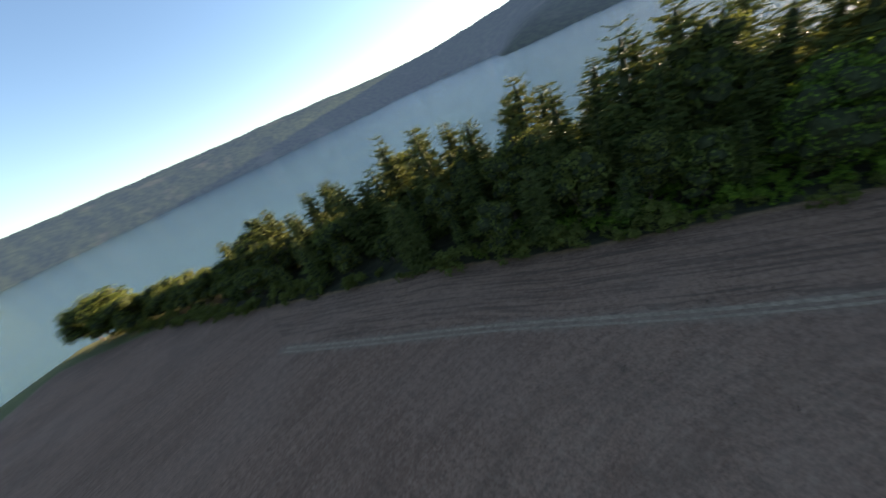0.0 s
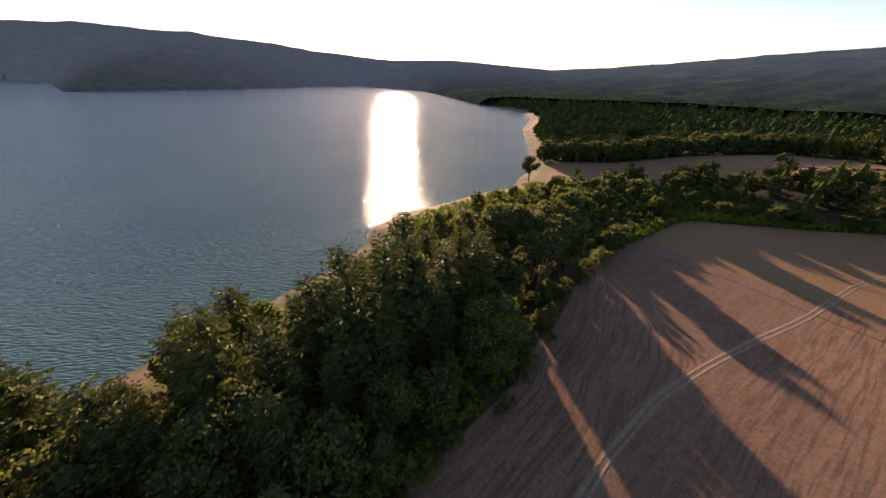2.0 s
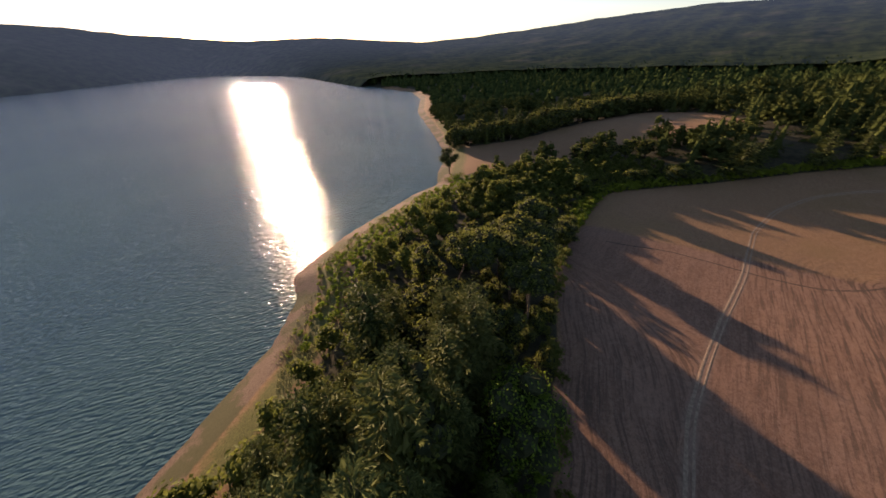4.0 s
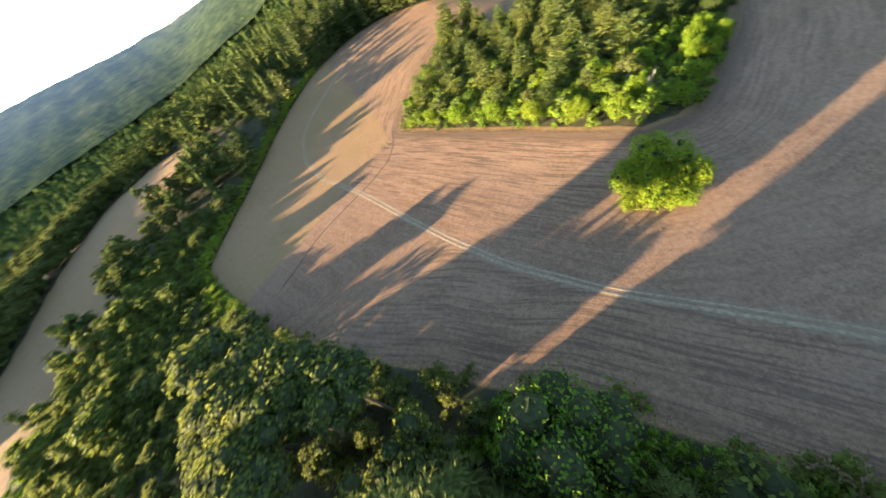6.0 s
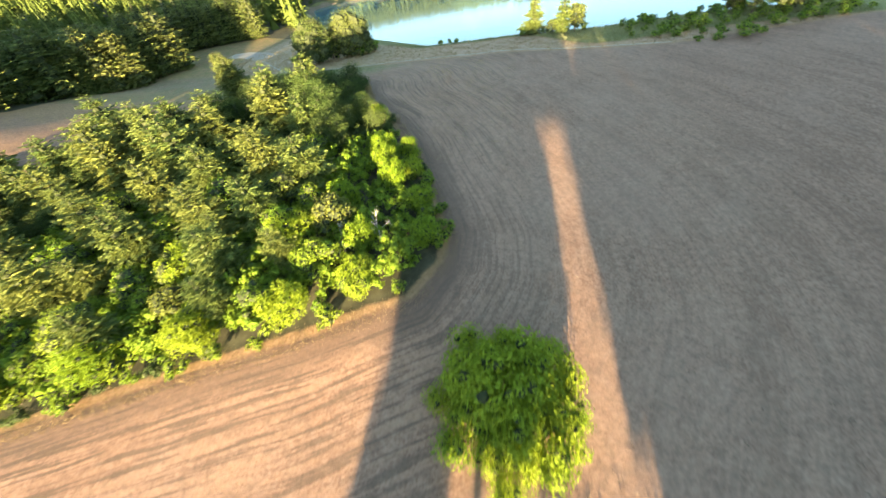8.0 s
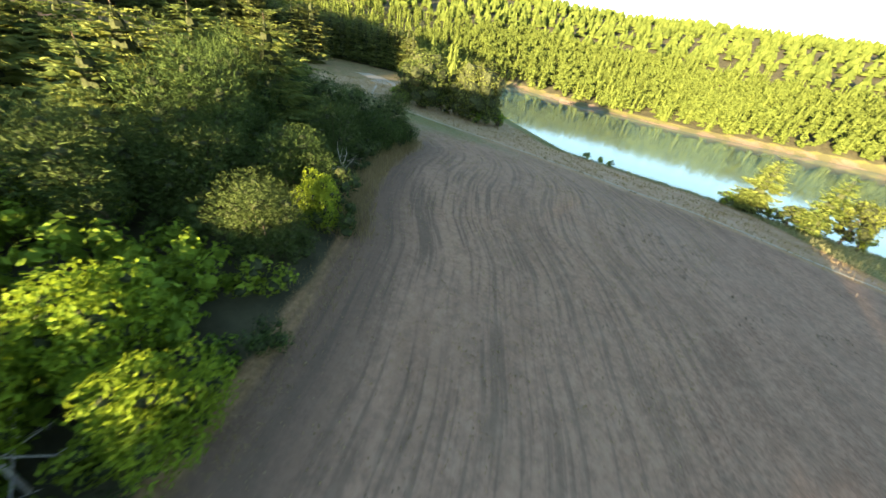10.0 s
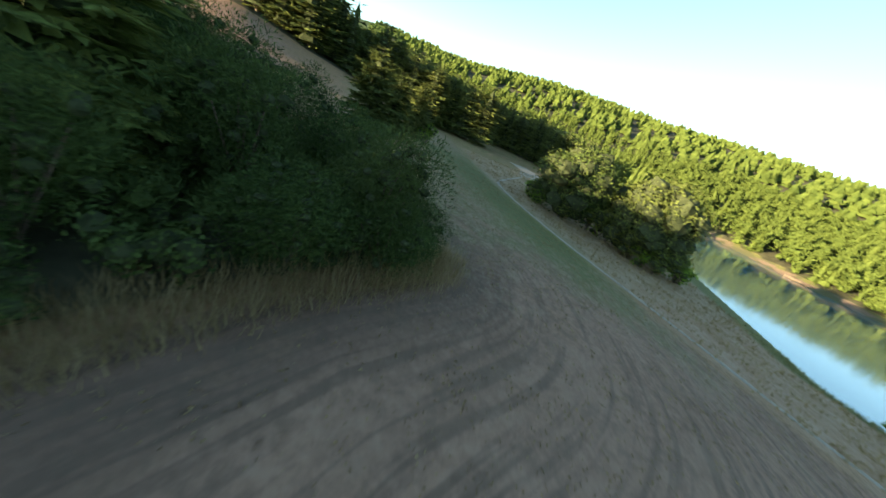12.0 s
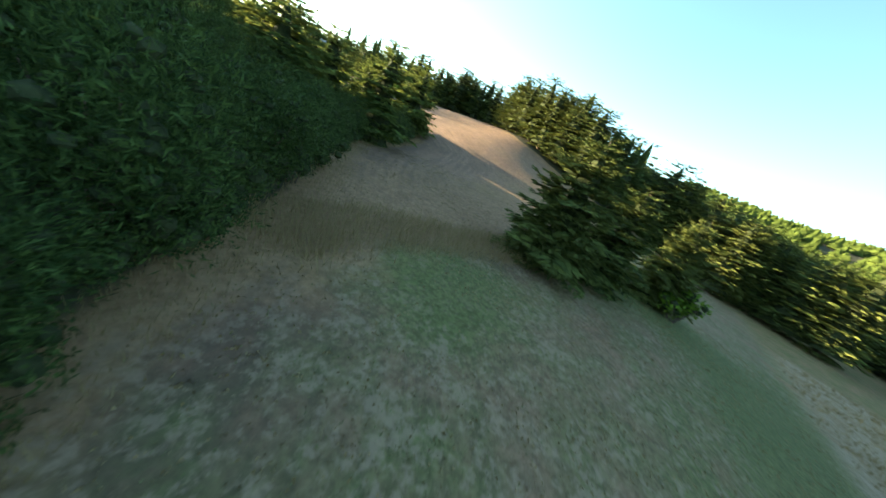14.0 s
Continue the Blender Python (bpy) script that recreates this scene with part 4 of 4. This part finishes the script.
# low growth along the foot of the belt and in its gap
bush_templates = [leaf_crown(np.random.RandomState(350 + k), (0, 0, 0.48), (0.62, 0.62, 0.52), 10, 300, 0.10, core=0.6)[0][:2] for k in range(4)]
q, way = along(FIELD[:12], 1.9)
k = rs.uniform(-0.9, 2.6, len(q))[:, None]
q = q + np.stack([-way[:, 1], way[:, 0]], 1) * k
q = q[(np.abs(q[:, 0] - 9.6) > 2.2) & (rs.uniform(0, 1, len(q)) < 0.85)]
woods("undergrowth", q, rs.uniform(1.4, 4.4, len(q)), "dark bushes along the foot of the shore belt", bush_templates, LEAF_DARK, "bushes")
q = np.array(grove_growth)
frond_templates = [leaf_crown(np.random.RandomState(390 + k), (0, 0, 0.48), (0.62, 0.62, 0.52), 12, 800, 0.11, narrow=0.24, core=0.45, fan=0.7)[0][:2] for k in range(4)]
shaded = q[:, 1] < -18 + 0.55 * (q[:, 0] - 45)
woods("undergrowth", q[shaded, :2], q[shaded, 2], "feathery green undergrowth in the shade of the grove", frond_templates, FEATHER, "bushes")
woods("undergrowth", q[~shaded, :2], q[~shaded, 2], "dense green undergrowth between the trees of the grove", bush_templates, LEAF, "bushes")
q, way = along(FIELD[11:23], 1.7)
q = np.concatenate([q + np.stack([-way[:, 1], way[:, 0]], 1) * (k + rs.uniform(-0.7, 0.7, len(q)))[:, None] for k in (1.6, 3.8)])
woods("undergrowth", q, rs.uniform(1.6, 3.2, len(q)), "fresh green bushes along the far edge of the field", bush_templates, LEAF, "bushes")
q = scatter([(-34, 23), (-8, 40.5), (4, 48.6), (8, 54), (6, 62), (-6, 53), (-34, 34)], 1.9, 43)
woods("undergrowth", q, rs.uniform(1.4, 3.4, len(q)), "green bushes at the foot of the shore belt", bush_templates, LEAF, "bushes")
q = scatter([(7, 54), (13, 58), (14, 78), (5, 78)], 2.2, 31)
woods("undergrowth", q, np.maximum(1.0, 0.108 * (q[:, 1] - 47)) * rs.uniform(0.9, 1.1, len(q)), "low bushes in a gap of the shore belt", bush_templates, LEAF_DARK, "bushes")
q = scatter(BELT, 2.7, 33)
q = q[(polygon_distance(q[:, 0], q[:, 1], FIELD) > 10) & (np.abs(q[:, 0] + 0.026 * (q[:, 1] - 47) - 9.5) > 3) & (q[:, 0] > -70) & (q[:, 0] < 75)]
low_templates = [leaf_crown(np.random.RandomState(370 + k), (0, 0, 0.48), (0.62, 0.62, 0.52), 8, 120, 0.15, core=0.6)[0][:2] for k in range(4)]
woods("undergrowth", q, rs.uniform(1.3, 2.6, len(q)), "dense bushes under the trees of the shore belt", low_templates, LEAF_DARK, "bushes")
tree_templates = [leaf_crown(np.random.RandomState(380 + k), (0, 0, 0.52), (0.36, 0.36, 0.48), 22, 520, 0.07, core=0.6)[0][:2] for k in range(4)]
q = np.array(shore_growth)
woods("shore_growth", q[:, :2], q[:, 2], "low leafy trees along the lake side of the belt", tree_templates, LEAF_DARK, "trees")
q = scatter([(27.5, 74), (36, 84), (52, 93), (66, 100.5), (88, 110), (112, 101), (122, 110), (106, 133), (80, 141), (56, 148), (34, 130), (28, 104)], 2.3, 35)
cap = np.clip((q[:, 1] - 68) * 0.095, 1.2, 6.0)
woods("undergrowth", q, cap * rs.uniform(0.6, 1.0, len(q)), "dense rounded bushes between field and lake", low_templates, LEAF_DARK, "bushes")
q = scatter([(-32, 88), (-24, 82), (-5, 104), (14, 119), (34, 131), (54, 148), (46, 158), (24, 152), (-6, 132), (-26, 116)], 2.2, 37)
d = polygon_distance(q[:, 0], q[:, 1], LAKE)
q, d = q[d > 4.5], d[d > 4.5]
woods("shore_bushes", q, np.clip(0.8 + 0.16 * d, 1, 2.8) * rs.uniform(0.6, 1.2, len(q)), "low sunlit bushes on the bank above the shore", low_templates, LEAF, "bushes")
# trees along the front of the headland forest
for (x, y), (wx, wy) in zip(*along([(66, 203), (78, 197), (92, 193), (112, 190), (140, 188), (170, 184), (203, 183), (222, 170)], 4.4)):
    for k in (1.5, 6.5, 12.0):
        kind = random.choice(("dark_fir", "belt_leaf", "tall_leaf"))
        h = random.uniform(8, 11) if kind == "belt_leaf" else random.uniform(10, 14.5)
        plant(kind, x - wy * k + random.uniform(-1.5, 1.5), y + wx * k + random.uniform(-1.5, 1.5), h, h * (0.27 if kind == "dark_fir" else 0.36), group="trees along the headland", label="dark tree at the edge of the headland forest")
# firs along the edge of the forest
for x, y in scatter([(160, -62), (178, -76), (184, -95), (174, -116), (154, -124), (140, -130), (160, -146), (204, -134), (208, -80), (188, -60)], 5.6, 41):
    h = random.uniform(13, 17)
    plant("dark_fir", x, y, h, h * random.uniform(0.28, 0.37), group="trees along the forest edge", label="dark forest fir above the lake arm")
for (x, y), _ in zip(*along([(153, -62), (160, -67), (169, -75), (177, -87), (175, -99), (169, -109), (158, -117), (142, -124), (132, -128)], 3.2)):
    h = random.uniform(14, 18.5)
    plant("dark_fir", x + random.uniform(-1, 1), y + random.uniform(-2.5, 1), h, h * random.uniform(0.28, 0.37), group="trees along the forest edge")
for (x, y), (wx, wy) in zip(*along(FIELD[15:29] + [(152, -66), (140, -78), (134, -88)], 4.6)):
    for k in (3.5, 8.5):
        if random.random() < (0.85 if y < 45 else 0.4 if x > 122 else 0.3):
            low = y > 55 and x < 122
            h = random.uniform(4.5, 7.5) if low else random.uniform(13.5, 18.5) if y < 45 else random.uniform(8, 13)
            kind = "belt_leaf" if low else "dark_fir"
            plant(kind, x - wy * k + random.uniform(-1.5, 1.5), y + wx * k + random.uniform(-1.5, 1.5), h, h * (0.5 if low else random.uniform(0.28, 0.38)), group="trees along the forest edge")
pl = wood_places(7000, 90, 340, 0.6)
pl = pl[(polygon_distance(pl[:, 0], pl[:, 1], FIELD) > 10) & ~((pl[:, 0] < 204) & (pl[:, 0] > 95) & (pl[:, 1] < -60) & (pl[:, 1] > -140))]
east = smooth((pl[:, 0] - 90) / 30) * smooth((200 - np.abs(pl[:, 1])) / 60)
talls = np.where(pl[:, 1] < -150, rs.uniform(7, 11, len(pl)), rs.uniform(10, 15, len(pl))) + east * rs.uniform(2, 5, len(pl))
# the south bank takes the sunlit colour, all other slopes the shaded one
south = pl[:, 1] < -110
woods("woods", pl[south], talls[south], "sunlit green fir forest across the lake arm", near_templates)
q = rs.uniform((-90, -330), (210, -190), (2600, 2))
q = q[(polygon_distance(q[:, 0], q[:, 1], LAKE) > 4) & (np.hypot(q[:, 0] - 150, q[:, 1] - 250) > 22)]
slope_templates = [leaf_crown(np.random.RandomState(410 + k), (0, 0, 0.5), (0.34, 0.34, 0.5), 8, 70, 0.16, core=0.8)[0][:2] for k in range(4)]
woods("woods", q, rs.uniform(4.5, 8.5, len(q)), "leafy sunlit trees on the far bank of the lake arm", slope_templates)
talls = talls * np.where(south, 1.0, 1 + 0.55 * waves(pl[:, 0], pl[:, 1], 48, 17) + 0.25 * waves(pl[:, 0], pl[:, 1], 15, 19))
leafy = ~south & (pl[:, 1] > 90) & (rs.uniform(0, 1, len(pl)) < 0.6)
round_templates = [leaf_crown(np.random.RandomState(400 + k), (0, 0, 0.5), (0.42, 0.42, 0.5), 9, 110, 0.13, core=0.75)[0][:2] for k in range(5)]
woods("woods", pl[~south & ~leafy], talls[~south & ~leafy] * np.where(pl[~south & ~leafy, 1] > 90, 0.85, 1.0), "dense forest on the slopes, coloured as in shade", near_templates, SHADED_FOREST)
woods("woods", pl[leafy], talls[leafy] * 0.72, "leafy trees beyond the belt, coloured as in shade", round_templates, SHADED_FOREST)
pl = wood_places(11000, 330, 800, 0.8)
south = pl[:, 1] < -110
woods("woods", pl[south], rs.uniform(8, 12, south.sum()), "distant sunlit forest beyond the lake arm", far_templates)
woods("woods", pl[~south], rs.uniform(8, 12, (~south).sum()) + 3 * smooth((np.hypot(pl[~south, 0], pl[~south, 1]) - 620) / 80), "distant forest covering the hills, coloured as in shade", far_templates, SHADED_FOREST)


# far wooded ridges, a closed canopy with the evening haze painted in as glow
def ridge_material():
    m, nt, b, out = mat("hazy_ridge_woods")
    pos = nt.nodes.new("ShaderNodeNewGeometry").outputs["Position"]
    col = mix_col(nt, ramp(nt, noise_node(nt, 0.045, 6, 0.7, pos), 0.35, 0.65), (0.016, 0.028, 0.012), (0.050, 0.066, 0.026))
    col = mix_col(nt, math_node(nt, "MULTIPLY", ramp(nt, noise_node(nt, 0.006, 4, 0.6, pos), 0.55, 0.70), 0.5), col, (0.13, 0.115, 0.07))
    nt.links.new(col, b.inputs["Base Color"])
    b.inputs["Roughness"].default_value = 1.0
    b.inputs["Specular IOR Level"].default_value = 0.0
    # bluish emission stands in for haze and grows with distance
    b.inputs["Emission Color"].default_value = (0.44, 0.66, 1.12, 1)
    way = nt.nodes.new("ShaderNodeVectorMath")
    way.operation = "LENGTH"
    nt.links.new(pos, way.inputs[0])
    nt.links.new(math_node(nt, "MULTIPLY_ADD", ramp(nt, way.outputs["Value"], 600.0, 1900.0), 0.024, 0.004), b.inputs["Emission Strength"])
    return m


ridge_az = np.radians(np.arange(-152, 97, 0.3))
ridge_r = np.concatenate([np.arange(690, 1400, 28), np.arange(1400, 2700, 45), np.arange(2700, 3700, 90)])
rr, ra = np.meshgrid(ridge_r, ridge_az, indexing="ij")
rx, ry = 30 + rr * np.sin(ra), -5 + rr * np.cos(ra)
shape = rx.shape
rx, ry = rx.ravel(), ry.ravel()
rise = np.clip((polygon_distance(rx, ry, LAKE) + 25) / 20, -0.6, 1)
rz = height(rx, ry) + rise * (12 + waves(rx, ry, 90, 21) * 3) + np.random.RandomState(5).uniform(-0.3, 0.5, rx.size) * (rise > 0)
ok = rise > -0.55
cells = np.arange(rx.size).reshape(shape)
quads = np.stack([cells[:-1, :-1], cells[:-1, 1:], cells[1:, 1:], cells[1:, :-1]], -1).reshape(-1, 4)
quads = quads[ok[quads].any(1)]
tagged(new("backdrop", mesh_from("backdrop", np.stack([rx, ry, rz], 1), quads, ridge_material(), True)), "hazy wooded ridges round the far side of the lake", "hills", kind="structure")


# ---- grasses ----
def blades(places, tall, spread, per, seed, width=0.05):
    """Tufts of bent blades standing on the ground."""
    rs = np.random.RandomState(seed)
    n = len(places) * per
    base = np.repeat(places, per, 0) + rs.normal(0, spread, (n, 2))
    z = height(base[:, 0], base[:, 1]) - 0.03
    h = tall * rs.uniform(0.5, 1.25, n)
    a = rs.uniform(0, 6.283, n)
    lean = h * rs.uniform(0.15, 0.7, n)
    tip = np.stack([base[:, 0] + np.cos(a) * lean, base[:, 1] + np.sin(a) * lean, z + h], 1)
    w = width * rs.uniform(0.6, 1.5, n)
    l = np.stack([base[:, 0] - np.sin(a) * w, base[:, 1] + np.cos(a) * w, z], 1)
    r = np.stack([base[:, 0] + np.sin(a) * w, base[:, 1] - np.cos(a) * w, z], 1)
    i = np.arange(n) * 3
    return np.stack([l, r, tip], 1).reshape(-1, 3), np.stack([i, i + 1, i + 2], 1)


def grass(name, places, tall, spread, per, seed, material, label, width=0.05):
    me = bpy.data.meshes.new(name)
    v, f = blades(places, tall, spread, per, seed, width)
    me.from_pydata(v.tolist(), [], f.tolist())
    me.materials.append(material)
    return tagged(new(name, me), label, "grass", kind="stuff")


rs = np.random.RandomState(12)
p = rs.uniform((20, -72), (100, -15), (15000, 2))
d = polygon_distance(p[:, 0], p[:, 1], GROVE)
p = p[(d > 0.8) & (polygon_distance(p[:, 0], p[:, 1], FIELD) < 0) & (rs.uniform(0, 1, len(p)) < 0.35 + 0.65 * smooth(0.5 + waves(p[:, 0], p[:, 1], 9, 6) * 1.2))]
grass("stubble", p, 0.09, 0.22, 6, 1, STRAW, "short pale stubble and straw on the field", 0.06)
p = rs.uniform((45, -70), (105, -35), (4200, 2))
p = p[(polygon_distance(p[:, 0], p[:, 1], GROVE) > 0.8) & (rs.uniform(0, 1, len(p)) < smooth(0.15 + waves(p[:, 0], p[:, 1], 16, 8) * 1.6 + (p[:, 0] - 60) / 90))]
grass("weeds", p, 0.07, 0.5, 8, 2, GRASS, "low green weeds growing through the stubble", 0.035)
edge_line = GROVE + GROVE[:1]
q, way = along(edge_line, 0.3)
q = np.concatenate([q + np.stack([way[:, 1], -way[:, 0]], 1) * k for k in (-0.9, -0.4, 0.2, 0.8)])
grass("tall_grass", q[rs.uniform(0, 1, len(q)) < 0.75], 0.27, 0.35, 14, 3, STRAW, "tall dry grass along the edge of the grove", 0.014)
q, way = along([(68, -37)] + BAND[2:7], 0.25)
q = np.concatenate([q + np.stack([way[:, 1], -way[:, 0]], 1) * k for k in (-1.6, -0.8, 0, 0.8, 1.6)])
grass("tall_grass", q, 0.6, 0.40, 14, 4, STRAW, "band of tall dry grass between two fields", 0.018)
q, way = along(GROVE[16:22], 0.25)
q = np.concatenate([q + np.stack([way[:, 1], -way[:, 0]], 1) * k for k in (-1.0, -0.5, 0.0, 0.5, 1.0)])
grass("tall_grass", q, 0.75, 0.30, 12, 8, STRAW, "tall dry grass under the shaded edge of the grove", 0.016)
p = rs.uniform((-30, 60), (52, 160), (9000, 2))
d = polygon_distance(p[:, 0], p[:, 1], LAKE)
p = p[(d > 3.0) & (d < 11) & (rs.uniform(0, 1, len(p)) < smooth(0.5 + waves(p[:, 0], p[:, 1], 18, 14) * 1.5))]
grass("bank_grass", p, 0.6, 0.5, 9, 9, GRASS, "green grass on the lake shore below the belt", 0.07)
p = rs.uniform((-60, -96), (118, -66), (9000, 2))
p = p[(polygon_distance(p[:, 0], p[:, 1], LAKE) > 1.5) & (polygon_distance(p[:, 0], p[:, 1], FIELD) > 0.8)]
low = polygon_distance(p[:, 0], p[:, 1], LAKE) < 6 + 17 * smooth((20 - p[:, 0]) / 20)
grass("bank_grass", p[~low][::2], 0.4, 0.4, 5, 5, STRAW, "dry golden grass on the lake bank", 0.06)
grass("bank_grass", p[low], 0.5, 0.4, 6, 6, GRASS, "fresh green grass at the water's edge", 0.07)


p = rs.uniform((-75, -66), (30, 45), (3600, 2))
p = p[(polygon_distance(p[:, 0], p[:, 1], FIELD) < -2) & (polygon_distance(p[:, 0], p[:, 1], TRACK, False) > 1.5) & (rs.uniform(0, 1, len(p)) < smooth(0.35 + waves(p[:, 0], p[:, 1], 22, 15) * 1.3))]
grass("withered_tufts", p, 0.16, 0.22, 7, 7, TUFT, "scattered withered tufts on the bare field", 0.05)


# ---- driftwood ----
pieces, way = [], np.linspace(0, 1, 6)
line = np.stack([95 - 15 * way, -196.6 - 5.4 * way + 0.8 * np.sin(way * 5), 0.35 + 0.15 * np.sin(way * 7)], 1)
for k in range(5):
    pieces.append(tube(line[k], line[k + 1], 0.75 - 0.11 * k, 0.64 - 0.11 * k, 8))
for k, d in ((1, (0.6, 1.6, 0.9)), (2, (-0.8, 1.2, 1.1)), (3, (0.3, -1.3, 0.7))):
    pieces.append(tube(line[k], line[k] + np.array(d), 0.2, 0.06, 6))
tagged(new("fallen_log", mesh_from("fallen_log", *joined(pieces), BARK, True)), "dark fallen tree trunk lying in the shallows", "log")


# ---- dead branches in the grove ----
def dead_shrub(x, y, tall, seed):
    rs = np.random.RandomState(seed)
    pieces = [tube((0, 0, -0.3), (rs.uniform(-0.3, 0.3), rs.uniform(-0.3, 0.3), tall * 0.5), 0.09, 0.06, 6)]
    top = pieces[0][0][-6:].mean(0)
    for k in range(9):
        d = unit(rs.normal(0, 1, (1, 3)) + (0, 0, 0.5))[0]
        end = top + d * tall * rs.uniform(0.3, 0.6)
        pieces.append(tube(top - (0, 0, rs.uniform(0, tall * 0.25)), end, 0.035, 0.012, 5))
        for m in range(3):
            pieces.append(tube(top + (end - top) * rs.uniform(0.4, 0.9), end + rs.normal(0, 0.3, 3), 0.016, 0.006, 4))
    ob = new("dead_shrub", mesh_from("dead_shrub", *joined(pieces), DEAD, True))
    ob.location = (x, y, ground_z(x, y))
    return tagged(ob, "bare grey dead shrub among green bushes", "shrub")


DEAD = plain("dead_wood", (0.25, 0.21, 0.17), (0.48, 0.43, 0.37), 9.0, 0.9, 0.4, 0.02)
for k, (x, y, h) in enumerate(((34.5, 1.5, 5.2), (36.0, -12.0, 3.6), (38.5, 4.0, 4.0), (47.4, -30.2, 2.6), (60.0, 20.0, 4.0))):
    dead_shrub(x, y, h, 400 + k)

for pool in TREES.values():
    for proto, _, _ in pool:
        if proto.name not in first_used:
            for o in (*proto.children_recursive, proto):
                bpy.data.objects.remove(o)
